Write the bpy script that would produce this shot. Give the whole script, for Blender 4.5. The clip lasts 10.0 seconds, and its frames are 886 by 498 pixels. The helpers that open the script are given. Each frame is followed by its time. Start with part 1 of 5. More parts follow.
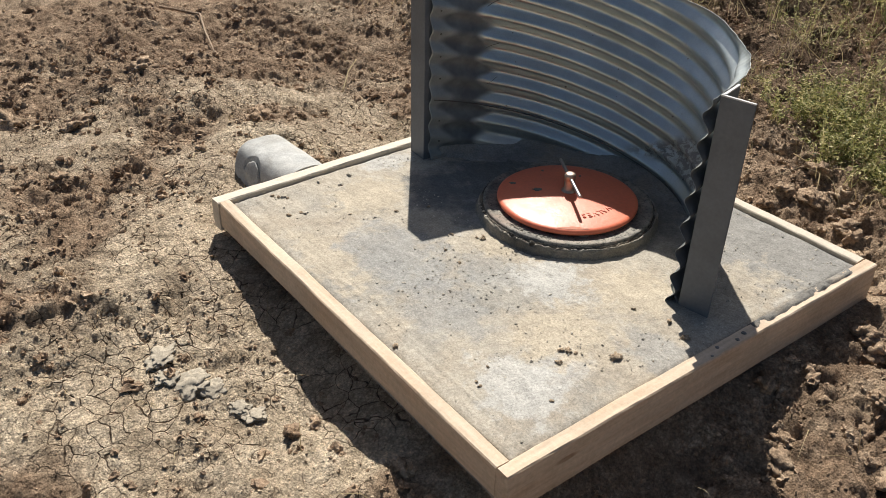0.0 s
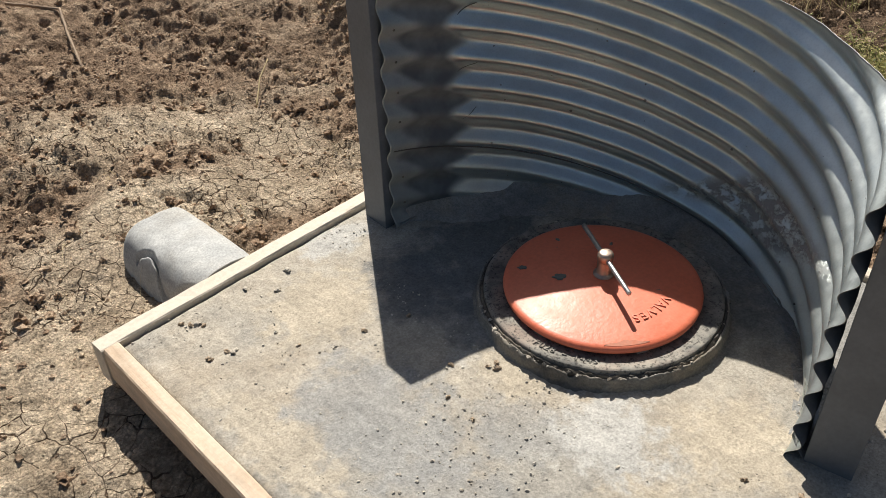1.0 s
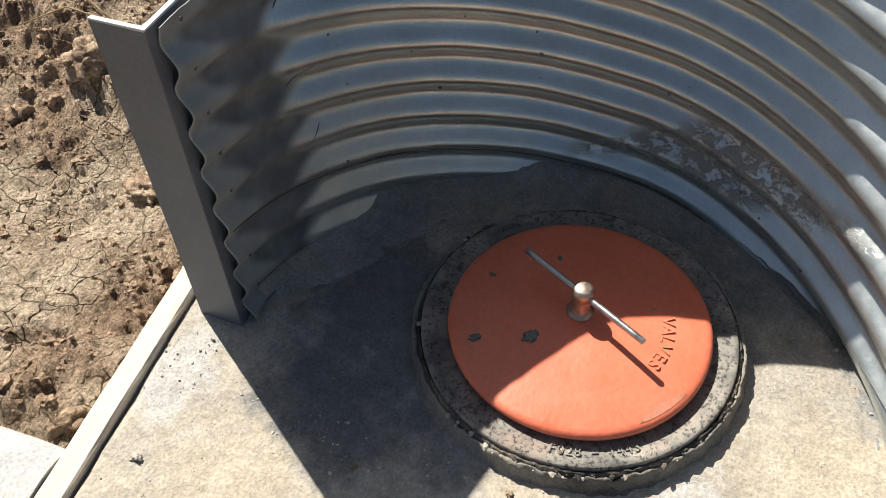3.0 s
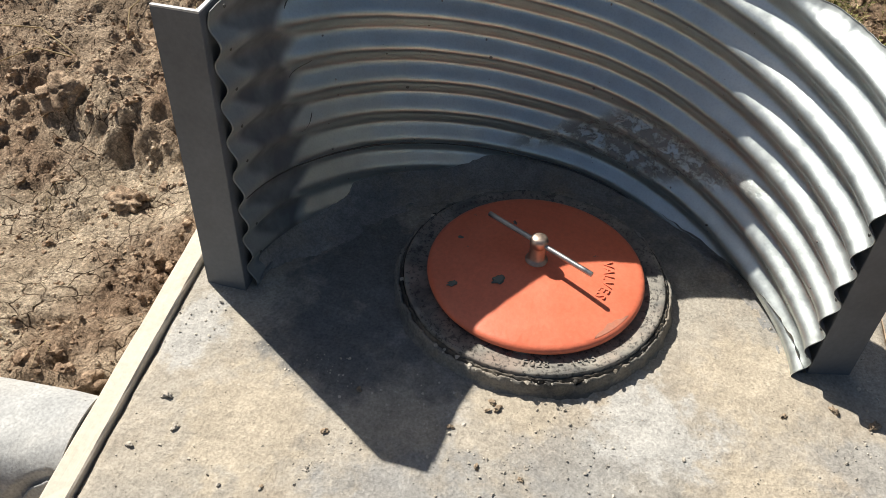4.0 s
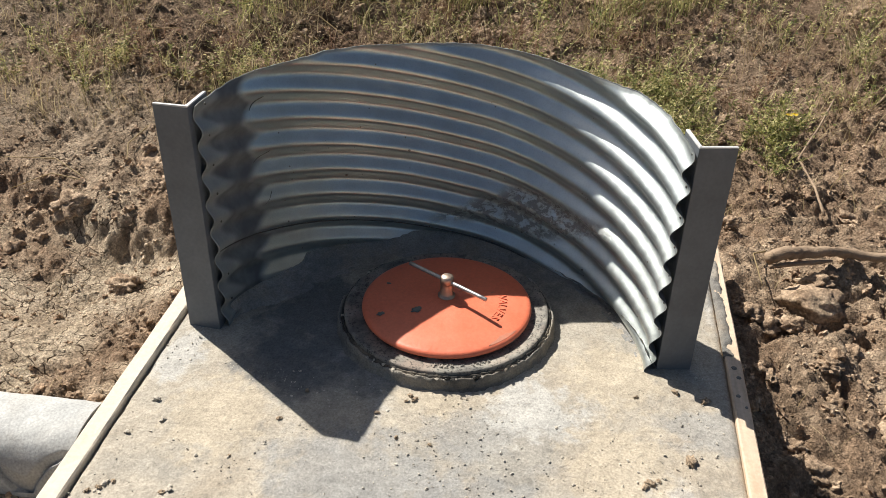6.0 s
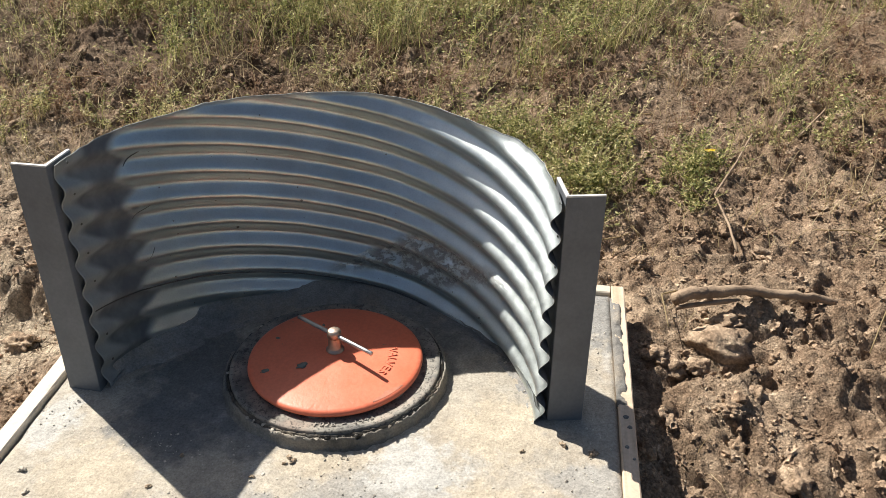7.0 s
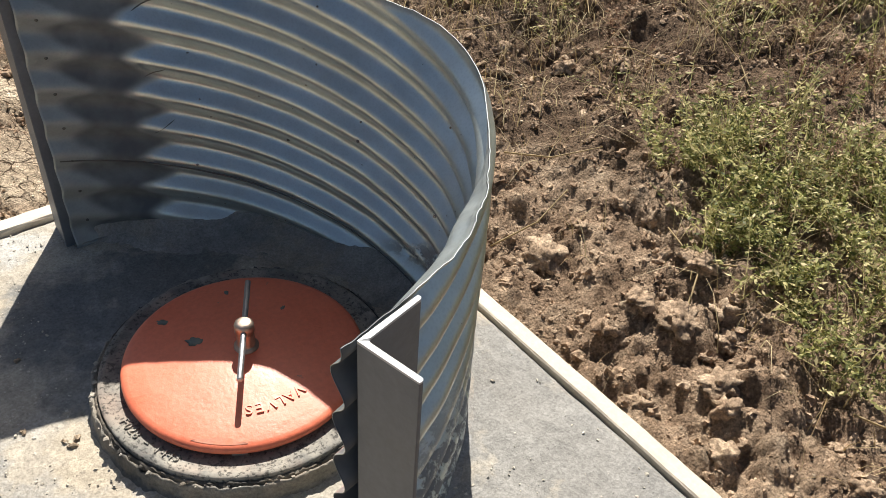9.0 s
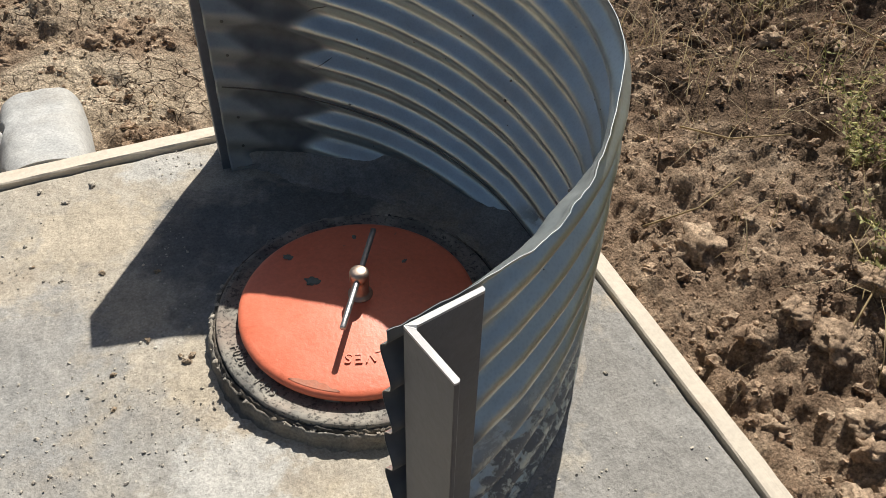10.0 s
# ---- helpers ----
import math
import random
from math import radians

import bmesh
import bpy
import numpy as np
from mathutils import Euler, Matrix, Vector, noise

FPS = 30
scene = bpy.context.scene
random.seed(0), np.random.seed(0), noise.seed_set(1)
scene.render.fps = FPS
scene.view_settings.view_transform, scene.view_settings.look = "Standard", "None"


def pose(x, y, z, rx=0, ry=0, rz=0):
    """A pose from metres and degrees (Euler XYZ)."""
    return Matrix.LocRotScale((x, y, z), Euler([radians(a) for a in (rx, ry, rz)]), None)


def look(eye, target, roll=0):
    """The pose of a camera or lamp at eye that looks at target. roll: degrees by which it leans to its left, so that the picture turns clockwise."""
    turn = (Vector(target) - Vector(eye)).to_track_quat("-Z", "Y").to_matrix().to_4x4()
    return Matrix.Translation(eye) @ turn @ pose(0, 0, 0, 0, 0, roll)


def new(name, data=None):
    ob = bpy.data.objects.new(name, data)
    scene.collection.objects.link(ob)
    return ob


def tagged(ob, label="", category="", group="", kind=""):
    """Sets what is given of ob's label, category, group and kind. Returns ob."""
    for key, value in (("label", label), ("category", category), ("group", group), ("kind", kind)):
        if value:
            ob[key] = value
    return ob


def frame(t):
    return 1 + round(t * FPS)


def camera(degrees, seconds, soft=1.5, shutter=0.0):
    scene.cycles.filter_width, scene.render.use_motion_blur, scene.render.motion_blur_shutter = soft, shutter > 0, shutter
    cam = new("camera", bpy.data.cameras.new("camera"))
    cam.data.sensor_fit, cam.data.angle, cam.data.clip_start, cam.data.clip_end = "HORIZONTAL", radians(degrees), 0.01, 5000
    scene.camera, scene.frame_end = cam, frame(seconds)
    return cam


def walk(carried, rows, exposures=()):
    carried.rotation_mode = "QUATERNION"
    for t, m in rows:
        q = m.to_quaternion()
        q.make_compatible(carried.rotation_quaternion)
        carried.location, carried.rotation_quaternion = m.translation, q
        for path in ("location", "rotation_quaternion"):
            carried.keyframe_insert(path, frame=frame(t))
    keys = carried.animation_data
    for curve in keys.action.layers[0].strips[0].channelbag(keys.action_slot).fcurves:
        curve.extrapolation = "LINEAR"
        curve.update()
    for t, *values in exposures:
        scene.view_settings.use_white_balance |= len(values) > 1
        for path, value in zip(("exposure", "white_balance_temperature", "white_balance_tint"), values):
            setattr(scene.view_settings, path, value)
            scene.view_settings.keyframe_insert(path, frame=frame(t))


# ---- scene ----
cam = camera(55.3, 10.0, soft=0.5)
PATH = [
    (0, (-1.011, -1.031, 1.645), (0.023, 0.313, 0.585), 1.4),
    (0.5, (-0.774, -0.642, 1.545), (0.244, 0.709, 0.479), 0.7),
    (1, (-0.444, -0.078, 1.581), (0.651, 1.081, 0.375), -1.8),
    (1.5, (-0.367, 0.388, 1.577), (0.924, 1.173, 0.267), -0.8),
    (2, (-0.117, 0.586, 1.491), (1.171, 1.271, 0.123), -2.0),
    (2.5, (0.053, 0.651, 1.463), (1.304, 1.241, 0.019), -3.5),
    (2.7, (0.092, 0.712, 1.506), (1.297, 1.204, -0.012), -2.1),
    (3.8, (-0.416, 0.911, 1.525), (1.022, 1.174, 0.16), 2.9),
    (4, (-0.438, 0.859, 1.559), (1.006, 1.106, 0.198), 3.0),
    (4.5, (-0.494, 0.732, 1.568), (0.974, 0.978, 0.233), 2.5),
    (5, (-0.733, 0.763, 1.626), (0.835, 1.048, 0.418), -0.1),
    (5.2, (-0.853, 0.786, 1.661), (0.732, 1.069, 0.475), -0.3),
    (6.3, (-1.07, 0.489, 1.673), (0.641, 0.723, 0.664), 2.0),
    (6.5, (-1.058, 0.457, 1.695), (0.659, 0.657, 0.69), 2.2),
    (7, (-0.943, 0.303, 1.693), (0.78, 0.529, 0.703), 0.4),
    (7.5, (-0.536, 0.038, 1.626), (1.216, 0.258, 0.687), 0.2),
    (8, (-0.209, -0.298, 1.599), (1.46, 0.229, 0.631), -0.3),
    (8.5, (0.157, -0.36, 1.534), (1.636, 0.405, 0.425), 3.0),
    (9, (0.527, -0.361, 1.516), (1.535, 0.832, 0.268), 4.2),
    (9.5, (0.71, -0.376, 1.534), (1.311, 0.983, 0.195), 1.5),
    (10, (0.706, -0.355, 1.507), (1.28, 0.991, 0.143), 1.5),
]
EXPOSURES = [(0.0, 0.52), (1.0, 0.48), (2.0, 0.52), (2.5, 0.88), (4.0, 0.57), (5.0, 0.57), (6.5, 0.74), (7.0, 0.85), (7.5, 1.05), (8.2, 1.18), (9.0, 0.9), (10.0, 0.43)]
walk(cam, [(t, look(eye, target, roll)) for t, eye, target, roll in PATH], EXPOSURES)


# ---- light ----
world = bpy.data.worlds.new("sky_world")
world.use_nodes = True
scene.world = world
_wn = world.node_tree.nodes
_sky = _wn.new("ShaderNodeTexSky")
_sky.sky_type = "NISHITA"
_sky.sun_disc = False
_sky.sun_elevation = radians(47.0)
_sky.sun_rotation = radians(36.2)
_sky.air_density, _sky.dust_density, _sky.ozone_density = 1.0, 2.2, 0.9
_bg = _wn["Background"]
_bg.inputs[1].default_value = 0.044
world.node_tree.links.new(_sky.outputs[0], _bg.inputs[0])

sun_data = bpy.data.lights.new("sun", "SUN")
sun_data.energy, sun_data.angle, sun_data.color = 5.0, radians(0.53), (1.0, 0.948, 0.865)
sun = new("sun", sun_data)
sun.matrix_world = look((3.8, 5.2, 7.0), (0, 0, 0))


# ---- node helpers ----
class Mat:
    """A material with short-hands for its nodes."""

    def __init__(self, name, rough=0.8, metal=0.0, spec=0.4):
        self.m = bpy.data.materials.new(name)
        self.m.use_nodes = True
        self.t = self.m.node_tree
        self.b = self.t.nodes["Principled BSDF"]
        self.b.inputs["Roughness"].default_value = rough
        self.b.inputs["Metallic"].default_value = metal
        self.b.inputs["Specular IOR Level"].default_value = spec
        self.co = self.t.nodes.new("ShaderNodeTexCoord").outputs["Object"]

    def link(self, a, b):
        self.t.links.new(a, b)

    def node(self, kind, **vals):
        n = self.t.nodes.new(kind)
        for k, v in vals.items():
            n.inputs[k.replace("_", " ")].default_value = v
        return n

    def at(self, sx=1, sy=1, sz=1, off=(0, 0, 0)):
        n = self.t.nodes.new("ShaderNodeMapping")
        n.inputs["Scale"].default_value = (sx, sy, sz)
        n.inputs["Location"].default_value = off
        self.link(self.co, n.inputs[0])
        return n.outputs[0]

    def noise(self, scale, detail=4.0, rough=0.55, co=None, dist=0.0):
        n = self.node("ShaderNodeTexNoise", Scale=scale, Detail=detail, Roughness=rough, Distortion=dist)
        self.link(co or self.co, n.inputs["Vector"])
        return n.outputs["Fac"]

    def voronoi(self, scale, feature="F1", co=None, rnd=1.0):
        n = self.t.nodes.new("ShaderNodeTexVoronoi")
        n.feature = feature
        n.inputs["Scale"].default_value = scale
        n.inputs["Randomness"].default_value = rnd
        self.link(co or self.co, n.inputs["Vector"])
        return n.outputs["Distance"]

    def ramp(self, src, stops):
        n = self.t.nodes.new("ShaderNodeValToRGB")
        e = n.color_ramp.elements
        while len(e) < len(stops):
            e.new(0.5)
        for k, (p, c) in zip(e, stops):
            k.position = p
            k.color = (c, c, c, 1) if isinstance(c, (int, float)) else (*c, 1)
        self.link(src, n.inputs[0])
        return n.outputs[0]

    def mix(self, fac, a, b, mode="MIX"):
        n = self.t.nodes.new("ShaderNodeMix")
        n.data_type, n.blend_type = "RGBA", mode
        for s, i in ((fac, 0), (a, 6), (b, 7)):
            if isinstance(s, (int, float)):
                n.inputs[i].default_value = s if i == 0 else (s, s, s, 1)
            elif isinstance(s, tuple):
                n.inputs[i].default_value = (*s, 1)
            else:
                self.link(s, n.inputs[i])
        return n.outputs[2]

    def math(self, op, a, b=0.0):
        n = self.t.nodes.new("ShaderNodeMath")
        n.operation = op
        for s, i in ((a, 0), (b, 1)):
            if isinstance(s, (int, float)):
                n.inputs[i].default_value = s
            else:
                self.link(s, n.inputs[i])
        return n.outputs[0]

    def attr(self, name):
        n = self.t.nodes.new("ShaderNodeAttribute")
        n.attribute_name = name
        return n.outputs["Fac"]

    def island(self):
        return self.t.nodes.new("ShaderNodeNewGeometry").outputs["Random Per Island"]

    def rnd(self):
        return self.t.nodes.new("ShaderNodeObjectInfo").outputs["Random"]

    def bump(self, *pairs):
        last = None
        for h, dist in pairs:
            n = self.node("ShaderNodeBump", Strength=1.0, Distance=dist)
            self.link(h, n.inputs["Height"])
            if last:
                self.link(last, n.inputs["Normal"])
            last = n.outputs[0]
        self.link(last, self.b.inputs["Normal"])

    def color(self, c):
        if isinstance(c, tuple):
            self.b.inputs["Base Color"].default_value = (*c, 1)
        else:
            self.link(c, self.b.inputs["Base Color"])

    def rough(self, r):
        self.link(r, self.b.inputs["Roughness"])


# ---- materials ----
def soil_material(name, sheet, lo=0.0, hi=0.6):
    k = Mat(name, 0.95, 0, 0.15)
    big = k.noise(1.3, 5, 0.6)
    mid = k.noise(9.0, 6, 0.65)
    fine = k.noise(95.0, 6, 0.75)
    tan = k.ramp(mid, [(0.3, (0.41, 0.322, 0.225)), (0.47, (0.6, 0.485, 0.347)), (0.66, (0.76, 0.63, 0.47))])
    brown = k.ramp(mid, [(0.3, (0.178, 0.118, 0.077)), (0.48, (0.345, 0.241, 0.161)), (0.7, (0.565, 0.425, 0.295))])
    if sheet:
        dry = k.attr("dry")
        col = k.mix(dry, brown, tan)
        # darker brown where the mask is high, mostly on the bank
        col = k.mix(k.math("MULTIPLY", k.attr("dusky"), 0.85), col, k.ramp(mid, [(0.35, (0.06, 0.038, 0.024)), (0.65, (0.17, 0.11, 0.07))]))
        dusky = k.ramp(big, [(0.38, 0.0), (0.62, 1.0)])
        col = k.mix(k.math("MULTIPLY", dusky, 0.35), col, (0.17, 0.112, 0.072))
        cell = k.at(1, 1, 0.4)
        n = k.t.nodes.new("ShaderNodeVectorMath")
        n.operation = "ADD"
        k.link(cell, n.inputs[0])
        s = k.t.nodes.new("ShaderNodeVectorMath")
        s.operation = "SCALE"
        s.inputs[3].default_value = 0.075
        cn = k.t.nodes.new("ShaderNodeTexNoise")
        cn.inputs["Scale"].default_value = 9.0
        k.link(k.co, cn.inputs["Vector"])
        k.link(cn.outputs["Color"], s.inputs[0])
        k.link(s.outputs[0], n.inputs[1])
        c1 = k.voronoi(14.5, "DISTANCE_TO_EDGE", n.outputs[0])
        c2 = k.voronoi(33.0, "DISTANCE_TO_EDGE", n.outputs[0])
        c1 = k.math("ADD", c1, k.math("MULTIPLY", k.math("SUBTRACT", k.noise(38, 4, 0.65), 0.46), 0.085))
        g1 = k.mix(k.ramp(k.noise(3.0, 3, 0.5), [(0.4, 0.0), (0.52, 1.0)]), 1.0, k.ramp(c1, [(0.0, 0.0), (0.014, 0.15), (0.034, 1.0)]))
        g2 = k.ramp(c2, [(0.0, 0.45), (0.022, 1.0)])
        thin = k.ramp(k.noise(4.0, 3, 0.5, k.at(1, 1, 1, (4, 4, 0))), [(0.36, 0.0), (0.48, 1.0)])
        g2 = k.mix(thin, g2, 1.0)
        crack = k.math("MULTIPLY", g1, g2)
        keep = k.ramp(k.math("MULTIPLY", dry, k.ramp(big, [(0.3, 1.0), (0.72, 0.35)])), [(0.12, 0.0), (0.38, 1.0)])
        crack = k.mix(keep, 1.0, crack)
        # shade down in the cracks is painted as dark brown
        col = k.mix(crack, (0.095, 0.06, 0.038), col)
        lump = k.math('SUBTRACT', 1.0, k.voronoi(48, 'F1', n.outputs[0]))
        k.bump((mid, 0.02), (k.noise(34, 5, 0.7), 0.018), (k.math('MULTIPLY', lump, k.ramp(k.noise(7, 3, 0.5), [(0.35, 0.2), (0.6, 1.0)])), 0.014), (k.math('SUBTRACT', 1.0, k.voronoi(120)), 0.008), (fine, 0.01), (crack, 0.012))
    else:
        col = k.mix(k.ramp(k.island(), [(0.2, lo), (1.0, hi)]), brown, tan)
        k.bump((mid, 0.01), (k.noise(60, 4, 0.65), 0.008), (fine, 0.006))
    for sc, lo, hi in ((55, 0.86, 1.16), (150, 0.8, 1.22)):
        v = k.t.nodes.new("ShaderNodeTexVoronoi")
        v.inputs["Scale"].default_value = sc
        k.link(k.co, v.inputs["Vector"])
        sep = k.t.nodes.new("ShaderNodeSeparateColor")
        k.link(v.outputs["Color"], sep.inputs[0])
        edge = k.ramp(v.outputs["Distance"], [(0.25, 1.08), (0.75, 0.88)])
        col = k.mix(1.0, col, k.mix(1.0, k.ramp(sep.outputs[0], [(0.0, lo), (1.0, hi)]), edge, "MULTIPLY"), "MULTIPLY")
    grit = k.ramp(fine, [(0.3, 0.66), (0.7, 1.3)])
    k.color(k.mix(1.0, col, grit, "MULTIPLY"))
    return k.m


def blob(k, x, y, rx, ry, seed):
    """A ragged-edged patch on a horizontal surface."""
    n = k.t.nodes.new("ShaderNodeMapping")
    n.vector_type = "TEXTURE"
    n.inputs["Location"].default_value = (x, y, 0)
    n.inputs["Scale"].default_value = (rx, ry, 1000)
    k.link(k.co, n.inputs[0])
    ln = k.t.nodes.new("ShaderNodeVectorMath")
    ln.operation = "LENGTH"
    k.link(n.outputs[0], ln.inputs[0])
    w = k.noise(7 + seed, 5, 0.6, k.at(1, 1, 1, (seed, seed * 2, 0)))
    d = k.math("ADD", ln.outputs["Value"], k.math("MULTIPLY", k.math("SUBTRACT", w, 0.5), 2.2))
    return k.ramp(d, [(0.6, 1.0), (1.0, 0.0)])


def concrete_material(name, light=(0.4, 0.365, 0.305), dark=(0.32, 0.3, 0.262), dusty=0.6, patch=(0.425, 0.375, 0.3), stains=(), relief=1.0):
    k = Mat(name, 0.9, 0, 0.25)
    big = k.noise(2.2, 4, 0.6, dist=0.4)
    mid = k.noise(11, 6, 0.62)
    fine = k.noise(150, 4, 0.65)
    trowel = k.noise(9, 4, 0.6, k.at(1, 0.4, 1, (0.4, 0.2, 0)), 1.2)
    base = k.mix(k.ramp(big, [(0.4, 0.0), (0.55, 1.0)]), dark, light)
    dust = k.math("MULTIPLY", k.ramp(k.noise(2.6, 4, 0.56, k.at(1, 1, 1, (3.1, 1.7, 0))), [(0.46, 0.0), (0.56, 1.0)]), dusty)
    base = k.mix(dust, base, patch)
    pale = k.ramp(k.noise(2.7, 4, 0.6, k.at(1, 1, 1, (7.2, 5.1, 0)), 0.6), [(0.6, 0.0), (0.68, 0.5)])
    base = k.mix(pale, base, (0.47, 0.47, 0.46))
    rust = k.ramp(k.noise(4.6, 6, 0.66, k.at(1, 1, 1, (2.7, 8.1, 0))), [(0.5, 0.0), (0.64, 0.45)])
    base = k.mix(k.math("MULTIPLY", rust, relief), base, (0.37, 0.305, 0.225))
    for i, (x, y, rx, ry, amount, c) in enumerate(stains):
        base = k.mix(k.math("MULTIPLY", blob(k, x, y, rx, ry, i + 1.3), amount), base, c)
    base = k.mix(1.0, base, k.ramp(mid, [(0.25, 0.84), (0.75, 1.13)]), "MULTIPLY")
    base = k.mix(1.0, base, k.ramp(fine, [(0.25, 0.68), (0.75, 1.25)]), "MULTIPLY")
    tears = k.noise(42, 6, 0.75, k.at(1, 0.8, 1, (1.1, 2.2, 0)))
    base = k.mix(relief, base, k.mix(1.0, base, k.ramp(tears, [(0.32, 0.84), (0.5, 1.02), (0.7, 1.15)]), "MULTIPLY"))
    speck = k.noise(210, 3, 0.7, k.at(1, 1, 1, (6, 1, 0)))
    base = k.mix(relief, base, k.mix(1.0, base, k.ramp(speck, [(0.3, 0.72), (0.46, 1.0), (0.66, 1.0), (0.76, 1.3)]), "MULTIPLY"))
    pits = k.ramp(k.voronoi(75), [(0.05, 0.0), (0.13, 1.0)])
    some = k.ramp(k.noise(9, 2, 0.5), [(0.56, 1.0), (0.64, 0.0)])
    pits = k.mix(some, pits, 1.0)
    base = k.mix(k.math("SUBTRACT", 1.0, pits), base, (0.2, 0.19, 0.17))
    k.color(base)
    k.bump((trowel, 0.004 * relief), (mid, 0.003 * relief), (tears, 0.0032 * relief), (fine, 0.0016 * relief), (pits, 0.004 * relief))
    return k.m


def wood_material(name, pale=0.0):
    k = Mat(name, 0.72, 0, 0.3)
    grain = k.noise(60, 6, 0.6, k.at(0.05, 1, 1), 0.6)
    ring = k.noise(14, 3, 0.5, k.at(0.09, 1, 1), 1.6)
    stain = k.noise(5.5, 5, 0.65)
    col = k.ramp(ring, [(0.3, (0.5, 0.36, 0.245)), (0.5, (0.58, 0.44, 0.315)), (0.72, (0.64, 0.51, 0.385))])
    col = k.mix(1.0, col, k.ramp(grain, [(0.3, 0.8), (0.7, 1.1)]), "MULTIPLY")
    knot = k.ramp(k.voronoi(3.4, "F1", k.at(0.7, 3.0, 3.0)), [(0.06, 1.0), (0.11, 0.0)])
    col = k.mix(k.math("MULTIPLY", knot, 0.7), col, (0.19, 0.085, 0.03))
    col = k.mix(k.math("MULTIPLY", k.ramp(stain, [(0.5, 0.0), (0.68, 1.0)]), 0.35), col, (0.27, 0.2, 0.13))
    dust = k.ramp(k.noise(8, 5, 0.7, k.at(0.5, 1, 1, (2, 4, 1))), [(0.42 - pale * 0.4, 0.0), (0.62 - pale * 0.3, 1.0)])
    col = k.mix(k.math("MULTIPLY", dust, 0.25 + pale), col, (0.58, 0.53, 0.44))
    col = k.mix(1.0, col, k.ramp(k.noise(75, 5, 0.7), [(0.3, 0.88), (0.7, 1.12)]), "MULTIPLY")
    grime = k.ramp(k.noise(17, 5, 0.7, k.at(1, 1, 1, (4, 9, 2))), [(0.62, 0.0), (0.72, 0.3)])
    col = k.mix(grime, col, (0.3, 0.255, 0.2))
    k.color(k.mix(1.0, col, k.ramp(k.rnd(), [(0.0, 0.92), (1.0, 1.05)]), "MULTIPLY"))
    k.bump((grain, 0.0012), (stain, 0.0015))
    return k.m


def galvanised_material():
    k = Mat("galvanised_steel", 0.36, 1.0)
    spangle = k.voronoi(160, "F1")
    cloud = k.noise(6.0, 5, 0.6)
    col = k.mix(k.ramp(cloud, [(0.3, 0.0), (0.7, 1.0)]), (0.487, 0.53, 0.52), (0.61, 0.66, 0.648))
    col = k.mix(1.0, col, k.ramp(spangle, [(0.0, 0.93), (0.6, 1.04)]), "MULTIPLY")
    streak = k.noise(40, 4, 0.6, k.at(1, 1, 0.12))
    smear = k.math("MULTIPLY", k.attr("smear"), k.ramp(k.noise(30, 6, 0.72, k.at(1, 1, 1.5), 0.3), [(0.455, 0.0), (0.53, 1.0)]))
    dust = k.math("MULTIPLY", k.ramp(k.noise(4.5, 6, 0.7), [(0.42, 0.0), (0.75, 1.0)]), 0.3)
    col = k.mix(dust, col, (0.3, 0.305, 0.3))
    col = k.mix(smear, col, (0.2, 0.2, 0.195))
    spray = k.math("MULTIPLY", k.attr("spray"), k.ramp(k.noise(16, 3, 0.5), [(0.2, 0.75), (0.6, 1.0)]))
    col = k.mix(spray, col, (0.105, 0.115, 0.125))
    k.color(col)
    smear = k.math("MAXIMUM", smear, spray)
    k.link(k.math("MULTIPLY", 0.92, k.math("SUBTRACT", 1.0, k.math("MAXIMUM", smear, k.math("MULTIPLY", dust, 0.8)))), k.b.inputs["Metallic"])
    r = k.mix(smear, k.ramp(streak, [(0.3, 0.32), (0.7, 0.43)]), 0.72)
    k.rough(r)
    k.bump((k.noise(7, 3, 0.5), 0.001), (k.noise(120, 3, 0.5), 0.0002), (smear, 0.0015))
    return k.m


def paint_material(name, c1, c2, rough=0.5, chips=None, bump=0.0006):
    k = Mat(name, rough, 0, 0.45)
    n = k.noise(9, 6, 0.65)
    col = k.mix(k.ramp(n, [(0.3, 0.0), (0.7, 1.0)]), c1, c2)
    fine = k.noise(90, 4, 0.6)
    col = k.mix(1.0, col, k.ramp(fine, [(0.3, 0.92), (0.7, 1.07)]), "MULTIPLY")
    if chips:
        m = k.ramp(k.noise(21, 5, 0.65, k.at(1, 1, 1, (5, 2, 0))), [(0.69, 0.0), (0.72, 1.0)])
        col = k.mix(m, col, chips)
    k.rough(k.ramp(n, [(0.3, rough - 0.08), (0.7, rough + 0.1)]))
    k.color(col)
    k.bump((n, 0.002), (fine, bump))
    return k.m


def ring_material():
    """Cast iron under a film of cement dust, bare and dark in specks."""
    k = Mat("dusty_cast_iron", 0.85, 0, 0.3)
    cloud = k.noise(13, 5, 0.65)
    col = k.mix(k.ramp(cloud, [(0.35, 0.0), (0.65, 1.0)]), (0.13, 0.128, 0.12), (0.35, 0.325, 0.275))
    pink = k.ramp(k.noise(6, 4, 0.6, k.at(1, 1, 1, (3, 8, 0))), [(0.5, 0.0), (0.66, 0.5)])
    col = k.mix(pink, col, (0.4, 0.3, 0.235))
    speck = k.ramp(k.noise(120, 4, 0.7), [(0.36, 1.0), (0.46, 0.0)])
    col = k.mix(k.math("MULTIPLY", speck, 0.8), col, (0.05, 0.048, 0.045))
    blot = k.ramp(k.noise(34, 5, 0.7, k.at(1, 1, 1, (1, 5, 0))), [(0.58, 0.0), (0.64, 0.75)])
    col = k.mix(blot, col, (0.07, 0.066, 0.06))
    k.color(col)
    k.bump((cloud, 0.002), (k.noise(70, 4, 0.65), 0.0018), (speck, -0.001))
    return k.m


